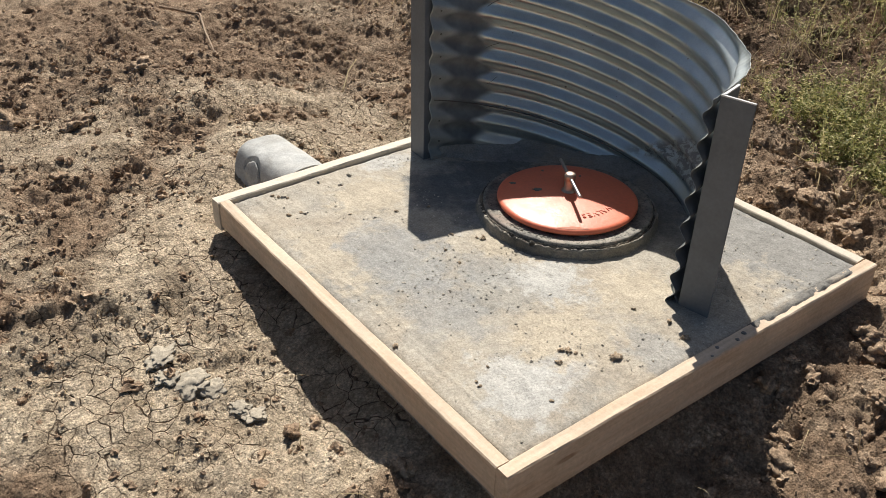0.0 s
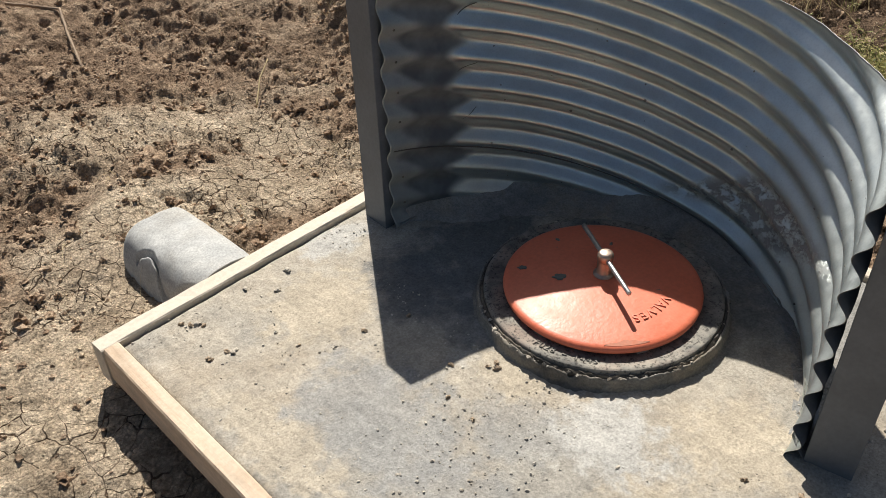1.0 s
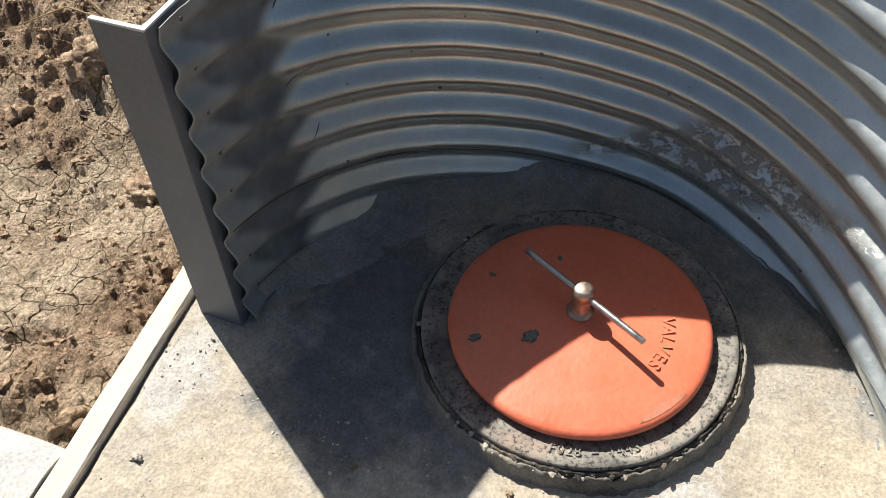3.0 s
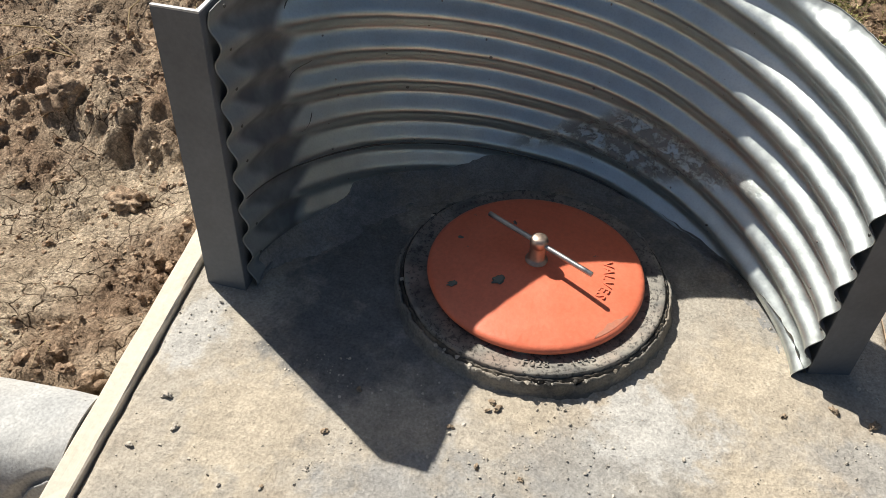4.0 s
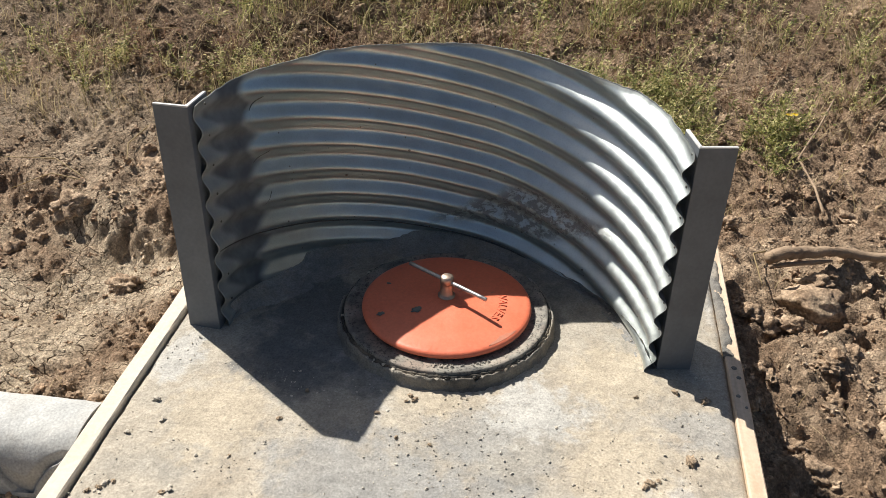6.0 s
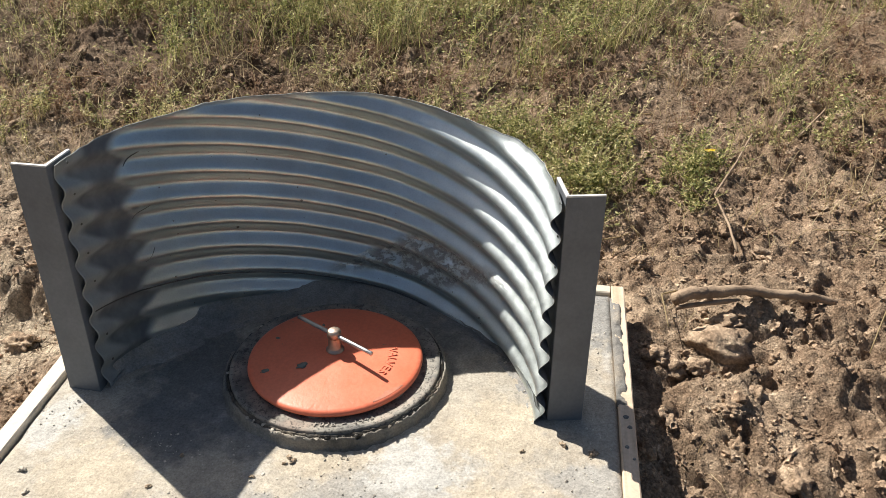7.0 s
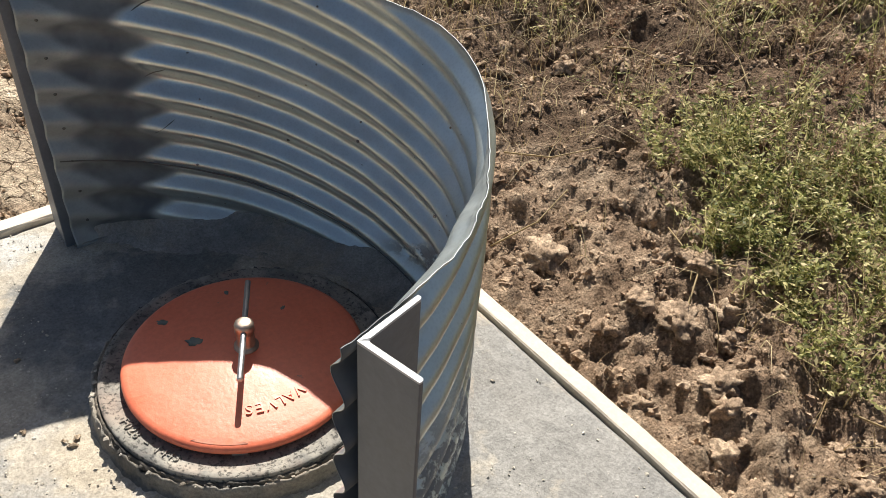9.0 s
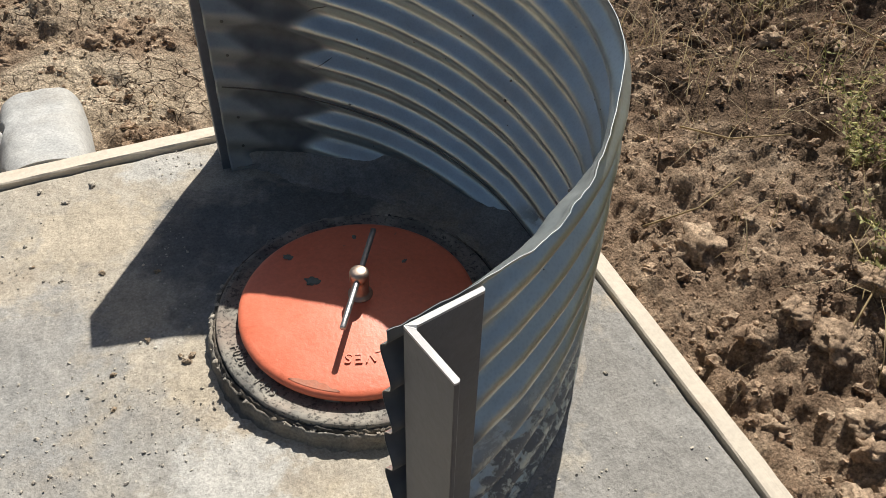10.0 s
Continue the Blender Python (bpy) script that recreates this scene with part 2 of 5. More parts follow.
def metal_material(name, c, rough):
    k = Mat(name, rough, 1.0)
    n = k.noise(60, 5, 0.65)
    k.color(k.mix(1.0, c, k.ramp(n, [(0.3, 0.75), (0.7, 1.1)]), "MULTIPLY"))
    k.rough(k.ramp(n, [(0.3, rough - 0.08), (0.7, rough + 0.15)]))
    k.bump((n, 0.0006))
    return k.m


def leaf_material(name, stops):
    k = Mat(name, 0.62, 0, 0.3)
    k.color(k.ramp(k.island(), stops))
    k.b.inputs["Subsurface Weight"].default_value = 0.0
    tr = k.t.nodes.new("ShaderNodeBsdfTranslucent")
    k.link(k.ramp(k.island(), stops), tr.inputs[0])
    mx = k.t.nodes.new("ShaderNodeMixShader")
    mx.inputs[0].default_value = 0.35
    k.link(k.b.outputs[0], mx.inputs[1])
    k.link(tr.outputs[0], mx.inputs[2])
    k.link(mx.outputs[0], k.t.nodes["Material Output"].inputs[0])
    return k.m


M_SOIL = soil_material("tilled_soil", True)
M_CLOD = soil_material("soil_lumps", False, 0.0, 0.15)
INNER_SHADE = (0.15, 0.155, 0.155)
GREY, PALE, TAN = (0.29, 0.29, 0.28), (0.46, 0.45, 0.42), (0.45, 0.39, 0.3)
M_SLAB = concrete_material("slab_concrete", stains=(
    # this row darkens the slab colour to deepen the shadow inside the shield
    (1.0, 1.22, 0.36, 0.26, 0.85, INNER_SHADE), (0.74, 1.3, 0.13, 0.2, 0.75, INNER_SHADE), (1.25, 0.75, 0.2, 0.3, 0.7, INNER_SHADE), (0.7, 1.02, 0.07, 0.12, 0.6, INNER_SHADE),
    (0.36, 1.0, 0.19, 0.28, 0.75, GREY), (0.3, 0.66, 0.15, 0.2, 0.6, GREY), (1.5, 0.3, 0.28, 0.8, 0.85, (0.235, 0.232, 0.222)), (0.68, 0.1, 0.1, 0.2, 0.6, GREY), (0.55, 0.75, 0.1, 0.16, 0.5, GREY),
    (0.68, 0.6, 0.13, 0.17, 0.85, PALE), (0.25, 0.25, 0.14, 0.17, 0.8, PALE), (0.72, 1.62, 0.14, 0.07, 0.8, PALE),
    (0.5, 0.35, 0.18, 0.16, 0.9, TAN), (0.5, 1.42, 0.18, 0.16, 0.85, TAN), (0.86, 0.36, 0.16, 0.16, 0.85, TAN), (0.14, 1.1, 0.08, 0.3, 0.7, TAN), (0.68, 0.88, 0.09, 0.12, 0.8, TAN)))
M_MORTAR = concrete_material("damp_mortar", (0.33, 0.32, 0.3), (0.24, 0.24, 0.235), 0.15, (0.3, 0.27, 0.22))
M_COLLAR = concrete_material("collar_mortar", (0.25, 0.24, 0.215), (0.075, 0.075, 0.073), 0.35, (0.34, 0.31, 0.255))
M_TAR = concrete_material("black_joint_crust", (0.05, 0.048, 0.045), (0.02, 0.02, 0.02), 0.25, (0.2, 0.185, 0.16))
M_BLOCK = concrete_material("smooth_concrete", (0.46, 0.46, 0.44), (0.385, 0.39, 0.38), 0.15, (0.5, 0.46, 0.38), relief=0.35)
M_CRACK = concrete_material("broken_concrete", (0.2, 0.195, 0.185), (0.12, 0.12, 0.115), 0.2, (0.25, 0.22, 0.18))
M_WOOD = wood_material("pine_timber")
M_WOODPALE = wood_material("dusty_pine_timber", 0.55)
M_GALV = galvanised_material()
M_POST = paint_material("grey_primer", (0.098, 0.112, 0.128), (0.145, 0.16, 0.178), 0.5)
M_CUT = paint_material("cut_steel_edge", (0.4, 0.4, 0.4), (0.62, 0.62, 0.61), 0.6)
M_LID = paint_material("orange_paint", (0.67, 0.158, 0.08), (0.74, 0.2, 0.11), 0.43, (0.22, 0.16, 0.11))
M_SCUFF = paint_material("scuffed_paint", (0.38, 0.25, 0.19), (0.54, 0.17, 0.09), 0.7)
M_IRON = paint_material("cast_iron", (0.09, 0.09, 0.09), (0.28, 0.27, 0.245), 0.75, (0.5, 0.47, 0.41), 0.0015)
M_RING = ring_material()
M_CHIP = paint_material("bare_primer", (0.1, 0.115, 0.1), (0.2, 0.21, 0.18), 0.7)
M_SEAM = metal_material("seam_steel", (0.16, 0.16, 0.155), 0.5)
M_BAR = metal_material("zinc_bar", (0.45, 0.45, 0.45), 0.42)
M_CAP = metal_material("bronze_cap", (0.5, 0.4, 0.33), 0.45)
M_CRUMB = concrete_material("mortar_crumbs", (0.5, 0.46, 0.39), (0.3, 0.285, 0.25), 0.3)
M_STONE = concrete_material("pebble_stone", (0.62, 0.57, 0.48), (0.48, 0.44, 0.38), 0.3)
M_DRIED = soil_material("dried_mud_crumb", False)
M_CRUST = soil_material("pale_crust_crumb", False, 0.6, 1.0)
M_CLAY = concrete_material("grey_clay", (0.46, 0.4, 0.31), (0.36, 0.32, 0.255), 0.4, relief=0.5)
M_BARK = paint_material("weathered_bark", (0.16, 0.105, 0.066), (0.38, 0.28, 0.19), 0.85, (0.1, 0.07, 0.05), 0.004)
M_STRAW = leaf_material("dry_straw", [(0.0, (0.3, 0.21, 0.1)), (0.5, (0.47, 0.37, 0.2)), (1.0, (0.6, 0.5, 0.31))])
M_GRASS = leaf_material("grass_blades", [(0.0, (0.07, 0.08, 0.025)), (0.35, (0.26, 0.265, 0.09)), (0.7, (0.5, 0.45, 0.2)), (1.0, (0.7, 0.59, 0.34))])
M_LEAF = leaf_material("weed_leaves", [(0.0, (0.06, 0.075, 0.022)), (0.4, (0.19, 0.21, 0.065)), (0.75, (0.45, 0.43, 0.155)), (1.0, (0.66, 0.58, 0.29))])
M_DEAD = leaf_material("dead_weeds", [(0.0, (0.14, 0.075, 0.045)), (0.6, (0.32, 0.2, 0.13)), (1.0, (0.45, 0.34, 0.2))])
M_FLOWER = leaf_material("yellow_petals", [(0.0, (0.75, 0.5, 0.02)), (1.0, (0.85, 0.62, 0.05))])


# ---- mesh helpers ----
def part(name, bm, material, parent=None, label="", smooth=False):
    me = bpy.data.meshes.new(name)
    if smooth:
        for fc in bm.faces:
            fc.smooth = True
    bm.normal_update()
    bm.to_mesh(me)
    bm.free()
    me.materials.append(material)
    ob = new(name, me)
    if parent:
        ob.parent = parent
    if label:
        tagged(ob, label)
    return ob


def raw(name, verts, faces, material, parent=None, smooth=True):
    me = bpy.data.meshes.new(name)
    verts = np.asarray(verts, dtype=np.float32)
    faces = np.asarray(faces, dtype=np.int32)
    n = faces.shape[1]
    me.vertices.add(len(verts))
    me.vertices.foreach_set("co", verts.ravel())
    me.loops.add(faces.size)
    me.loops.foreach_set("vertex_index", faces.ravel())
    me.polygons.add(len(faces))
    me.polygons.foreach_set("loop_start", np.arange(0, faces.size, n, dtype=np.int32))
    me.polygons.foreach_set("use_smooth", np.full(len(faces), smooth))
    me.update(calc_edges=True)
    me.materials.append(material)
    ob = new(name, me)
    if parent:
        ob.parent = parent
    return ob


def grid_faces(nu, nv, close_u=False):
    i = np.arange(nu if close_u else nu - 1)
    j = np.arange(nv - 1)
    a, b = np.meshgrid(i, j, indexing="ij")
    a, b = a.ravel(), b.ravel()
    a2 = (a + 1) % nu
    return np.stack([a * nv + b, a2 * nv + b, a2 * nv + b + 1, a * nv + b + 1], 1)


def lathe(profile, seg=96):
    bm = bmesh.new()
    rings = []
    for r, z in profile:
        if r < 1e-5:
            rings.append([bm.verts.new((0, 0, z))])
        else:
            rings.append([bm.verts.new((r * math.cos(2 * math.pi * s / seg), r * math.sin(2 * math.pi * s / seg), z)) for s in range(seg)])
    for a, b in zip(rings, rings[1:]):
        for s in range(seg):
            q = [a[s % len(a)], a[(s + 1) % len(a)], b[(s + 1) % len(b)], b[s % len(b)]]
            q = list(dict.fromkeys(q))
            if len(q) > 2:
                bm.faces.new(q)
    bmesh.ops.recalc_face_normals(bm, faces=bm.faces)
    return bm


def tube(points, radii, seg=10, wobble=0.0, rng=None):
    """A closed tube along points."""
    bm = bmesh.new()
    rings = []
    for i, (p, r) in enumerate(zip(points, radii)):
        p = Vector(p)
        d = (Vector(points[min(i + 1, len(points) - 1)]) - Vector(points[max(i - 1, 0)])).normalized()
        u = d.orthogonal().normalized() if abs(d.z) > 0.9 else d.cross(Vector((0, 0, 1))).normalized()
        w = d.cross(u)
        ring = []
        for s in range(seg):
            a = 2 * math.pi * s / seg
            k = r * (1 + (rng.uniform(-wobble, wobble) if rng else 0))
            ring.append(bm.verts.new(p + (u * math.cos(a) + w * math.sin(a)) * k))
        rings.append(ring)
    for a, b in zip(rings, rings[1:]):
        for s in range(seg):
            bm.faces.new((a[s], a[(s + 1) % seg], b[(s + 1) % seg], b[s]))
    bm.faces.new(rings[0][::-1])
    bm.faces.new(rings[-1])
    bmesh.ops.recalc_face_normals(bm, faces=bm.faces)
    return bm


# vectorised gradient noise for the earth
_perm = np.random.RandomState(7).permutation(256)
_perm = np.concatenate([_perm, _perm, _perm])
_ang = np.random.RandomState(8).rand(256) * 2 * np.pi


def perlin(x, y):
    xi, yi = np.floor(x).astype(int), np.floor(y).astype(int)
    fx, fy = x - xi, y - yi
    u, v = fx * fx * fx * (fx * (fx * 6 - 15) + 10), fy * fy * fy * (fy * (fy * 6 - 15) + 10)

    def g(ix, iy, dx, dy):
        a = _ang[_perm[_perm[ix & 255] + (iy & 255)]]
        return np.cos(a) * dx + np.sin(a) * dy

    n00, n10 = g(xi, yi, fx, fy), g(xi + 1, yi, fx - 1, fy)
    n01, n11 = g(xi, yi + 1, fx, fy - 1), g(xi + 1, yi + 1, fx - 1, fy - 1)
    return (n00 + u * (n10 - n00)) * (1 - v) + (n01 + u * (n11 - n01)) * v


def fbm(x, y, octaves=5, gain=0.5):
    s, a = 0.0, 1.0
    for o in range(octaves):
        s = s + a * perlin(x + 17.3 * o, y - 9.1 * o)
        x, y, a = x * 2.03, y * 2.03, a * gain
    return s


def lumps(x, y, size, seed, cover=0.7):
    """Rounded clods on a jittered grid: height above the ground, in units of their size."""
    rs = np.random.RandomState(seed)
    jx, jy, rr = rs.rand(256), rs.rand(256), rs.rand(256)
    px, py = x / size, y / size
    ix, iy = np.floor(px).astype(int), np.floor(py).astype(int)
    best = np.zeros_like(px)
    for dx in (-1, 0, 1):
        for dy in (-1, 0, 1):
            hsh = _perm[_perm[(ix + dx) & 255] + ((iy + dy) & 255)]
            cx, cy = ix + dx + jx[hsh], iy + dy + jy[hsh]
            r = np.where(rr[hsh] < cover, 0.28 + 0.5 * rr[hsh], 0.01)
            d2 = ((px - cx) ** 2 + (py - cy) ** 2) / (r * r)
            best = np.maximum(best, r * np.sqrt(np.clip(1 - d2, 0, 1)))
    return best


def step(a, b, v):
    t = np.clip((v - a) / (b - a), 0, 1)
    return t * t * (3 - 2 * t)


SX, SY = 1.655, 1.745       # outer size of the formwork


def off_slab(x, y):
    return np.hypot(np.maximum(np.maximum(-x, x - SX), 0), np.maximum(np.maximum(-y, y - SY), 0))


def dryness(x, y):
    side = np.maximum(step(1.5, 1.9, y) * step(3.5, 2.7, y + 0.25 * x - 0.25), step(0.15, -0.05, x) * step(3.2, 2.4, y))
    side = side * step(2.1, 1.5, x)
    n = fbm(x * 1.4 + 3, y * 1.4, 4)
    bank = 0.4 * step(2.2, 2.6, y) * step(1.7, 2.0, x) * step(4.2, 3.4, x) * step(-0.35, 0.15, n)
    return np.clip(np.maximum(side * step(-0.42, 0.05, n), bank) + 0.25 * step(0.1, 0.5, n), 0, 1)


def duskiness(x, y):
    """Where the soil takes a darker brown, mostly on the bank."""
    n = fbm(x * 1.6 + 21, y * 1.6 + 5, 4)
    zone = step(2.2, 2.65, x + 0.3 * n) * step(5.2, 4.0, x) * step(0.5, 1.1, y + 0.5 * n) * step(3.0, 2.3, y) + 0.5 * step(2.6, 3.4, x) * step(5.0, 4.0, x)
    zone = zone + 0.3 * step(1.25, 1.6, x) * step(2.3, 2.8, y + 0.3 * n) * step(5.5, 4.0, y)
    zone = 0.6 * zone + 0.3 * step(3.0, 3.5, x) * step(7.0, 5.0, x) + 0.9 * step(2.2, 2.6, x + 0.2 * n) * step(3.7, 3.1, x) * step(0.9, 1.4, y + 0.3 * n) * step(2.7, 2.1, y)
    return np.clip(zone * (0.45 + 0.55 * step(-0.4, 0.1, n)), 0, 1)


def earth(x, y):
    """Height of the ground."""
    x, y = np.asarray(x, float), np.asarray(y, float)
    z = -0.045 + 0.13 * (np.log1p(np.exp(np.clip((x - 2.1) / 0.25, -30, 30))) * 0.25)
    z = np.minimum(z, 0.75 + 0.06 * np.clip(z - 0.75, 0, 9))
    z = z - 0.13 * step(1.72, 2.3, y) * step(0.45, 1.35, x) * step(6.0, 2.0, x)
    z = z - 0.11 * step(0.25, -0.2, x) * step(1.75, 0.7, y) - 0.13 * step(0.15, -0.2, y) * step(1.25, 0.5, x) * step(-1.5, -0.6, y) * step(-0.9, 0.1, x)
    # a low broken ledge where the digger cut the bank
    ledge = 1.5 + 0.55 * np.clip(y - 2.4, 0, 9) + 0.09 * fbm(x * 3 + 2, y * 3 + 6, 3)
    z = z + 0.13 * step(0.0, 0.22, x - ledge + 0.07 * fbm(x * 9, y * 9, 3)) * step(1.85, 2.15, y) * step(4.8, 3.8, y)
    d = off_slab(x, y)
    near = step(0.0, 0.14, d)
    dry = dryness(x, y)
    out = np.maximum(np.maximum(-1.4 - x, x - 4.5), np.maximum(-1.3 - y, y - 5.0))
    cell = 0.01 + 0.08 * np.clip(out, 0, None)
    plates = dry * step(-0.2, 0.12, fbm(x * 2.6 + 5, y * 2.6 + 13, 3))
    heap = np.exp(-((x - 1.62) / 0.35) ** 2 - ((y + 0.62) / 0.45) ** 2)
    rough = (1 - 0.5 * dry - 0.38 * plates + 0.9 * heap) * near
    wx, wy = x + 0.045 * fbm(x * 7, y * 7, 4), y + 0.045 * fbm(x * 7 + 5, y * 7 + 8, 4)
    patch = step(-0.35, 0.25, fbm(x * 1.7 + 11, y * 1.7, 3))
    z = z + near * 0.055 * fbm(x * 1.1, y * 1.1, 3) + near * 0.016 * fbm(x * 5, y * 5, 3)
    for fq, am in ((3.2, 0.13), (7.0, 0.08), (15.0, 0.03)):
        b = np.abs(perlin(wx * fq + 3.1 * fq, wy * fq - 1.7 * fq))
        z = z - rough * am * (0.28 - b) * np.clip(1.5 - 3 * cell * fq, 0, 1) * (0.4 + 0.6 * patch)
    # clods of four sizes lying against each other
    for size, cover, tall, sd in ((0.19, 0.4, 0.3, 2), (0.085, 0.65, 0.48, 3), (0.042, 0.8, 0.55, 4), (0.024, 0.85, 0.5, 5)):
        some = 0.3 + 0.7 * step(-0.3, 0.2, fbm(x * 2.3 + 31 * sd, y * 2.3 - 7 * sd, 2))
        see = np.clip(1.6 - 2.2 * cell / size, 0, 1)
        z = z + rough * size * tall * lumps(wx + sd, wy - sd, size, sd, cover) * see * some * (0.35 + 0.65 * patch)
    z = z + near * (0.016 - 0.008 * plates) * fbm(x * 23, y * 23, 3, 0.65) * np.clip(1.5 - 60 * cell, 0, 1)
    lim = 0.0 + 0.35 * d
    return np.where(d < 0.25, np.minimum(z, lim), z)


# ---- ground ----
def axis(lo, hi, fine, far):
    core = np.arange(lo, hi + fine / 2, fine)
    steps = fine * 1.085 ** np.arange(1, 200)
    run = np.cumsum(steps)
    run = run[run < far]
    return np.concatenate([lo - run[::-1], core, hi + run])


gx, gy = axis(-1.4, 4.5, 0.0105, 500.0), axis(-1.3, 5.0, 0.0105, 500.0)
GX, GY = np.meshgrid(gx, gy, indexing="ij")
gz = earth(GX.ravel(), GY.ravel())
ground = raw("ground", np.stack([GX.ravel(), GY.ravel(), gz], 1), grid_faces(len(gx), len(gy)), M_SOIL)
dry_attr = ground.data.attributes.new("dry", "FLOAT", "POINT")
dry_attr.data.foreach_set("value", dryness(GX.ravel(), GY.ravel()).astype(np.float32))
dusky_attr = ground.data.attributes.new("dusky", "FLOAT", "POINT")
dusky_attr.data.foreach_set("value", duskiness(GX.ravel(), GY.ravel()).astype(np.float32))
tagged(ground, "dry tan cracked mud and brown tilled clods of soil", "ground", kind="structure")


# ---- slab and formwork ----
T = 0.045


def build_slab():
    slab = tagged(new("concrete_slab"), "grey-beige hand-trowelled concrete slab with dusty stains, inside timber formwork", "concrete slab")
    t = 0.045
    n = 250
    xs, ys = np.linspace(t + 0.004, SX - t - 0.004, n), np.linspace(t + 0.003, SY - t - 0.045, n)
    X, Y = np.meshgrid(xs, ys, indexing="ij")
    skew = (SY - T - 0.045 + 0.0384 * X + 0.003 * fbm(X * 9, X * 0 + 2.5, 3) - ys[0]) / (ys[-1] - ys[0])
    Y = ys[0] + (Y - ys[0]) * skew
    edge = np.minimum.reduce([X - xs[0], xs[-1] - X, Y - ys[0], ys[0] + (ys[-1] - ys[0]) * skew - Y])
    Z = 0.09 + 0.005 * fbm(X * 3, Y * 3, 3) + 0.0022 * fbm(X * 18, Y * 9, 4) - 0.006 * step(0.014, 0.0, edge)
    # furrows of the trowel along one edge, and torn, rough patches
    Z = Z + 0.004 * np.exp(-((X - 0.12 - 0.02 * fbm(Y * 2, Y * 0, 2)) / 0.03) ** 2) * fbm(X * 55, Y * 5, 3)
    torn = step(0.0, 0.3, fbm(X * 2.4 + 4, Y * 2.4 + 9, 3))
    Z = Z + 0.0032 * torn * np.abs(fbm(X * 24, Y * 15, 4, 0.6)) + 0.0012 * fbm(X * 50, Y * 50, 2)
    verts = np.stack([X, Y, Z], -1).reshape(-1, 3)
    faces = grid_faces(n, n)
    loop = [i * n for i in range(n)] + [(n - 1) * n + j for j in range(1, n)] + [i * n + n - 1 for i in range(n - 2, -1, -1)] + [j for j in range(n - 2, 0, -1)]
    low = verts[loop].copy()
    low[:, 2] = -0.19
    base = len(verts)
    L = len(loop)
    skirt = [[loop[(k + 1) % L], loop[k], base + k, base + (k + 1) % L] for k in range(L)]
    raw("slab_body", np.concatenate([verts, low]), np.concatenate([faces, np.array(skirt)]), M_SLAB, slab)
    return slab


slab = build_slab()


def formwork_board(length, height, thick, place, turn, material, label, seed):
    """A timber on edge: its length along x, top at z = 0."""
    rng = random.Random(seed)
    bm = bmesh.new()
    n = 40
    rows = []
    c = 0.004
    sect = [(0, -height), (thick, -height), (thick, -c), (thick - c, 0), (c, 0), (0, -c)]
    for i in range(n + 1):
        f = i / n
        bow = 0.003 * math.sin(f * 3.1 + seed) + 0.0012 * noise.noise((f * 9, seed, 0))
        rows.append([bm.verts.new((f * length, y + bow, z + 0.0015 * noise.noise((f * 7, y * 40, seed + 3)) + (rng.uniform(-0.0012, 0.0008) if z > -0.01 else 0))) for y, z in sect])
    k = len(sect)
    for a, b in zip(rows, rows[1:]):
        for s in range(k):
            bm.faces.new((a[s], b[s], b[(s + 1) % k], a[(s + 1) % k]))
    bm.faces.new(rows[0])
    bm.faces.new(rows[-1][::-1])
    bmesh.ops.recalc_face_normals(bm, faces=bm.faces)
    board = part("formwork_board", bm, material)
    board.matrix_world = pose(*place, 0, 0, turn)
    tagged(board, label, "timber board", "formwork boards round the slab")
    return board


board_se = formwork_board(SX, 0.14, T, (0, 0, 0.1), 0, M_WOOD, "pale pine formwork board with wet mortar stuck on top", 1)
board_sw = formwork_board(SY - 2 * T - 0.004, 0.1, T, (T, T + 0.002, 0.1), 90, M_WOOD, "clean pale pine formwork board standing on edge", 2)
board_nw = formwork_board(SX + 0.005, 0.12, T + 0.008, (-0.002, SY - T - 0.037, 0.103), 2.2, M_WOODPALE, "cement-dusted pale pine formwork board beside the slab", 3)
board_ne = formwork_board(SY - 2 * T - 0.002, 0.12, T, (SX, T + 0.002, 0.1), 90, M_WOODPALE, "sun-bleached pine formwork board at the slab's back edge", 4)


def mortar_crust(name, parent, x0, x1, y0, y1, z, seed, material, lab):
    """Rough crust of mortar lying on a board or along a joint."""
    nx, ny = max(8, int((x1 - x0) / 0.008)), max(5, int((y1 - y0) / 0.006))
    X, Y = np.meshgrid(np.linspace(x0, x1, nx), np.linspace(y0, y1, ny), indexing="ij")
    e = np.minimum.reduce([(X - x0) / (x1 - x0), (x1 - X) / (x1 - x0), (Y - y0) / (y1 - y0), (y1 - Y) / (y1 - y0)]) * 4
    h = 0.007 * step(0, 1, e) + 0.012 * fbm(X * 22 + seed, Y * 30, 4)
    Z = z + np.where(e > 0.01, h, -0.004) - 0.0035
    ob = raw(name, np.stack([X, Y, Z], -1).reshape(-1, 3), grid_faces(nx, ny), material, parent)
    tagged(ob, lab)
    return ob


mortar_crust("mortar_crust", board_se, 1.0, 1.58, 0.014, 0.05, 0.002, 3.0, M_CRACK, "rough grey mortar smear")
mortar_crust("mortar_crust", board_ne, 1.02, 1.34, 0.028, 0.05, 0.0, 8.0, M_COLLAR, "rough grey mortar smear")
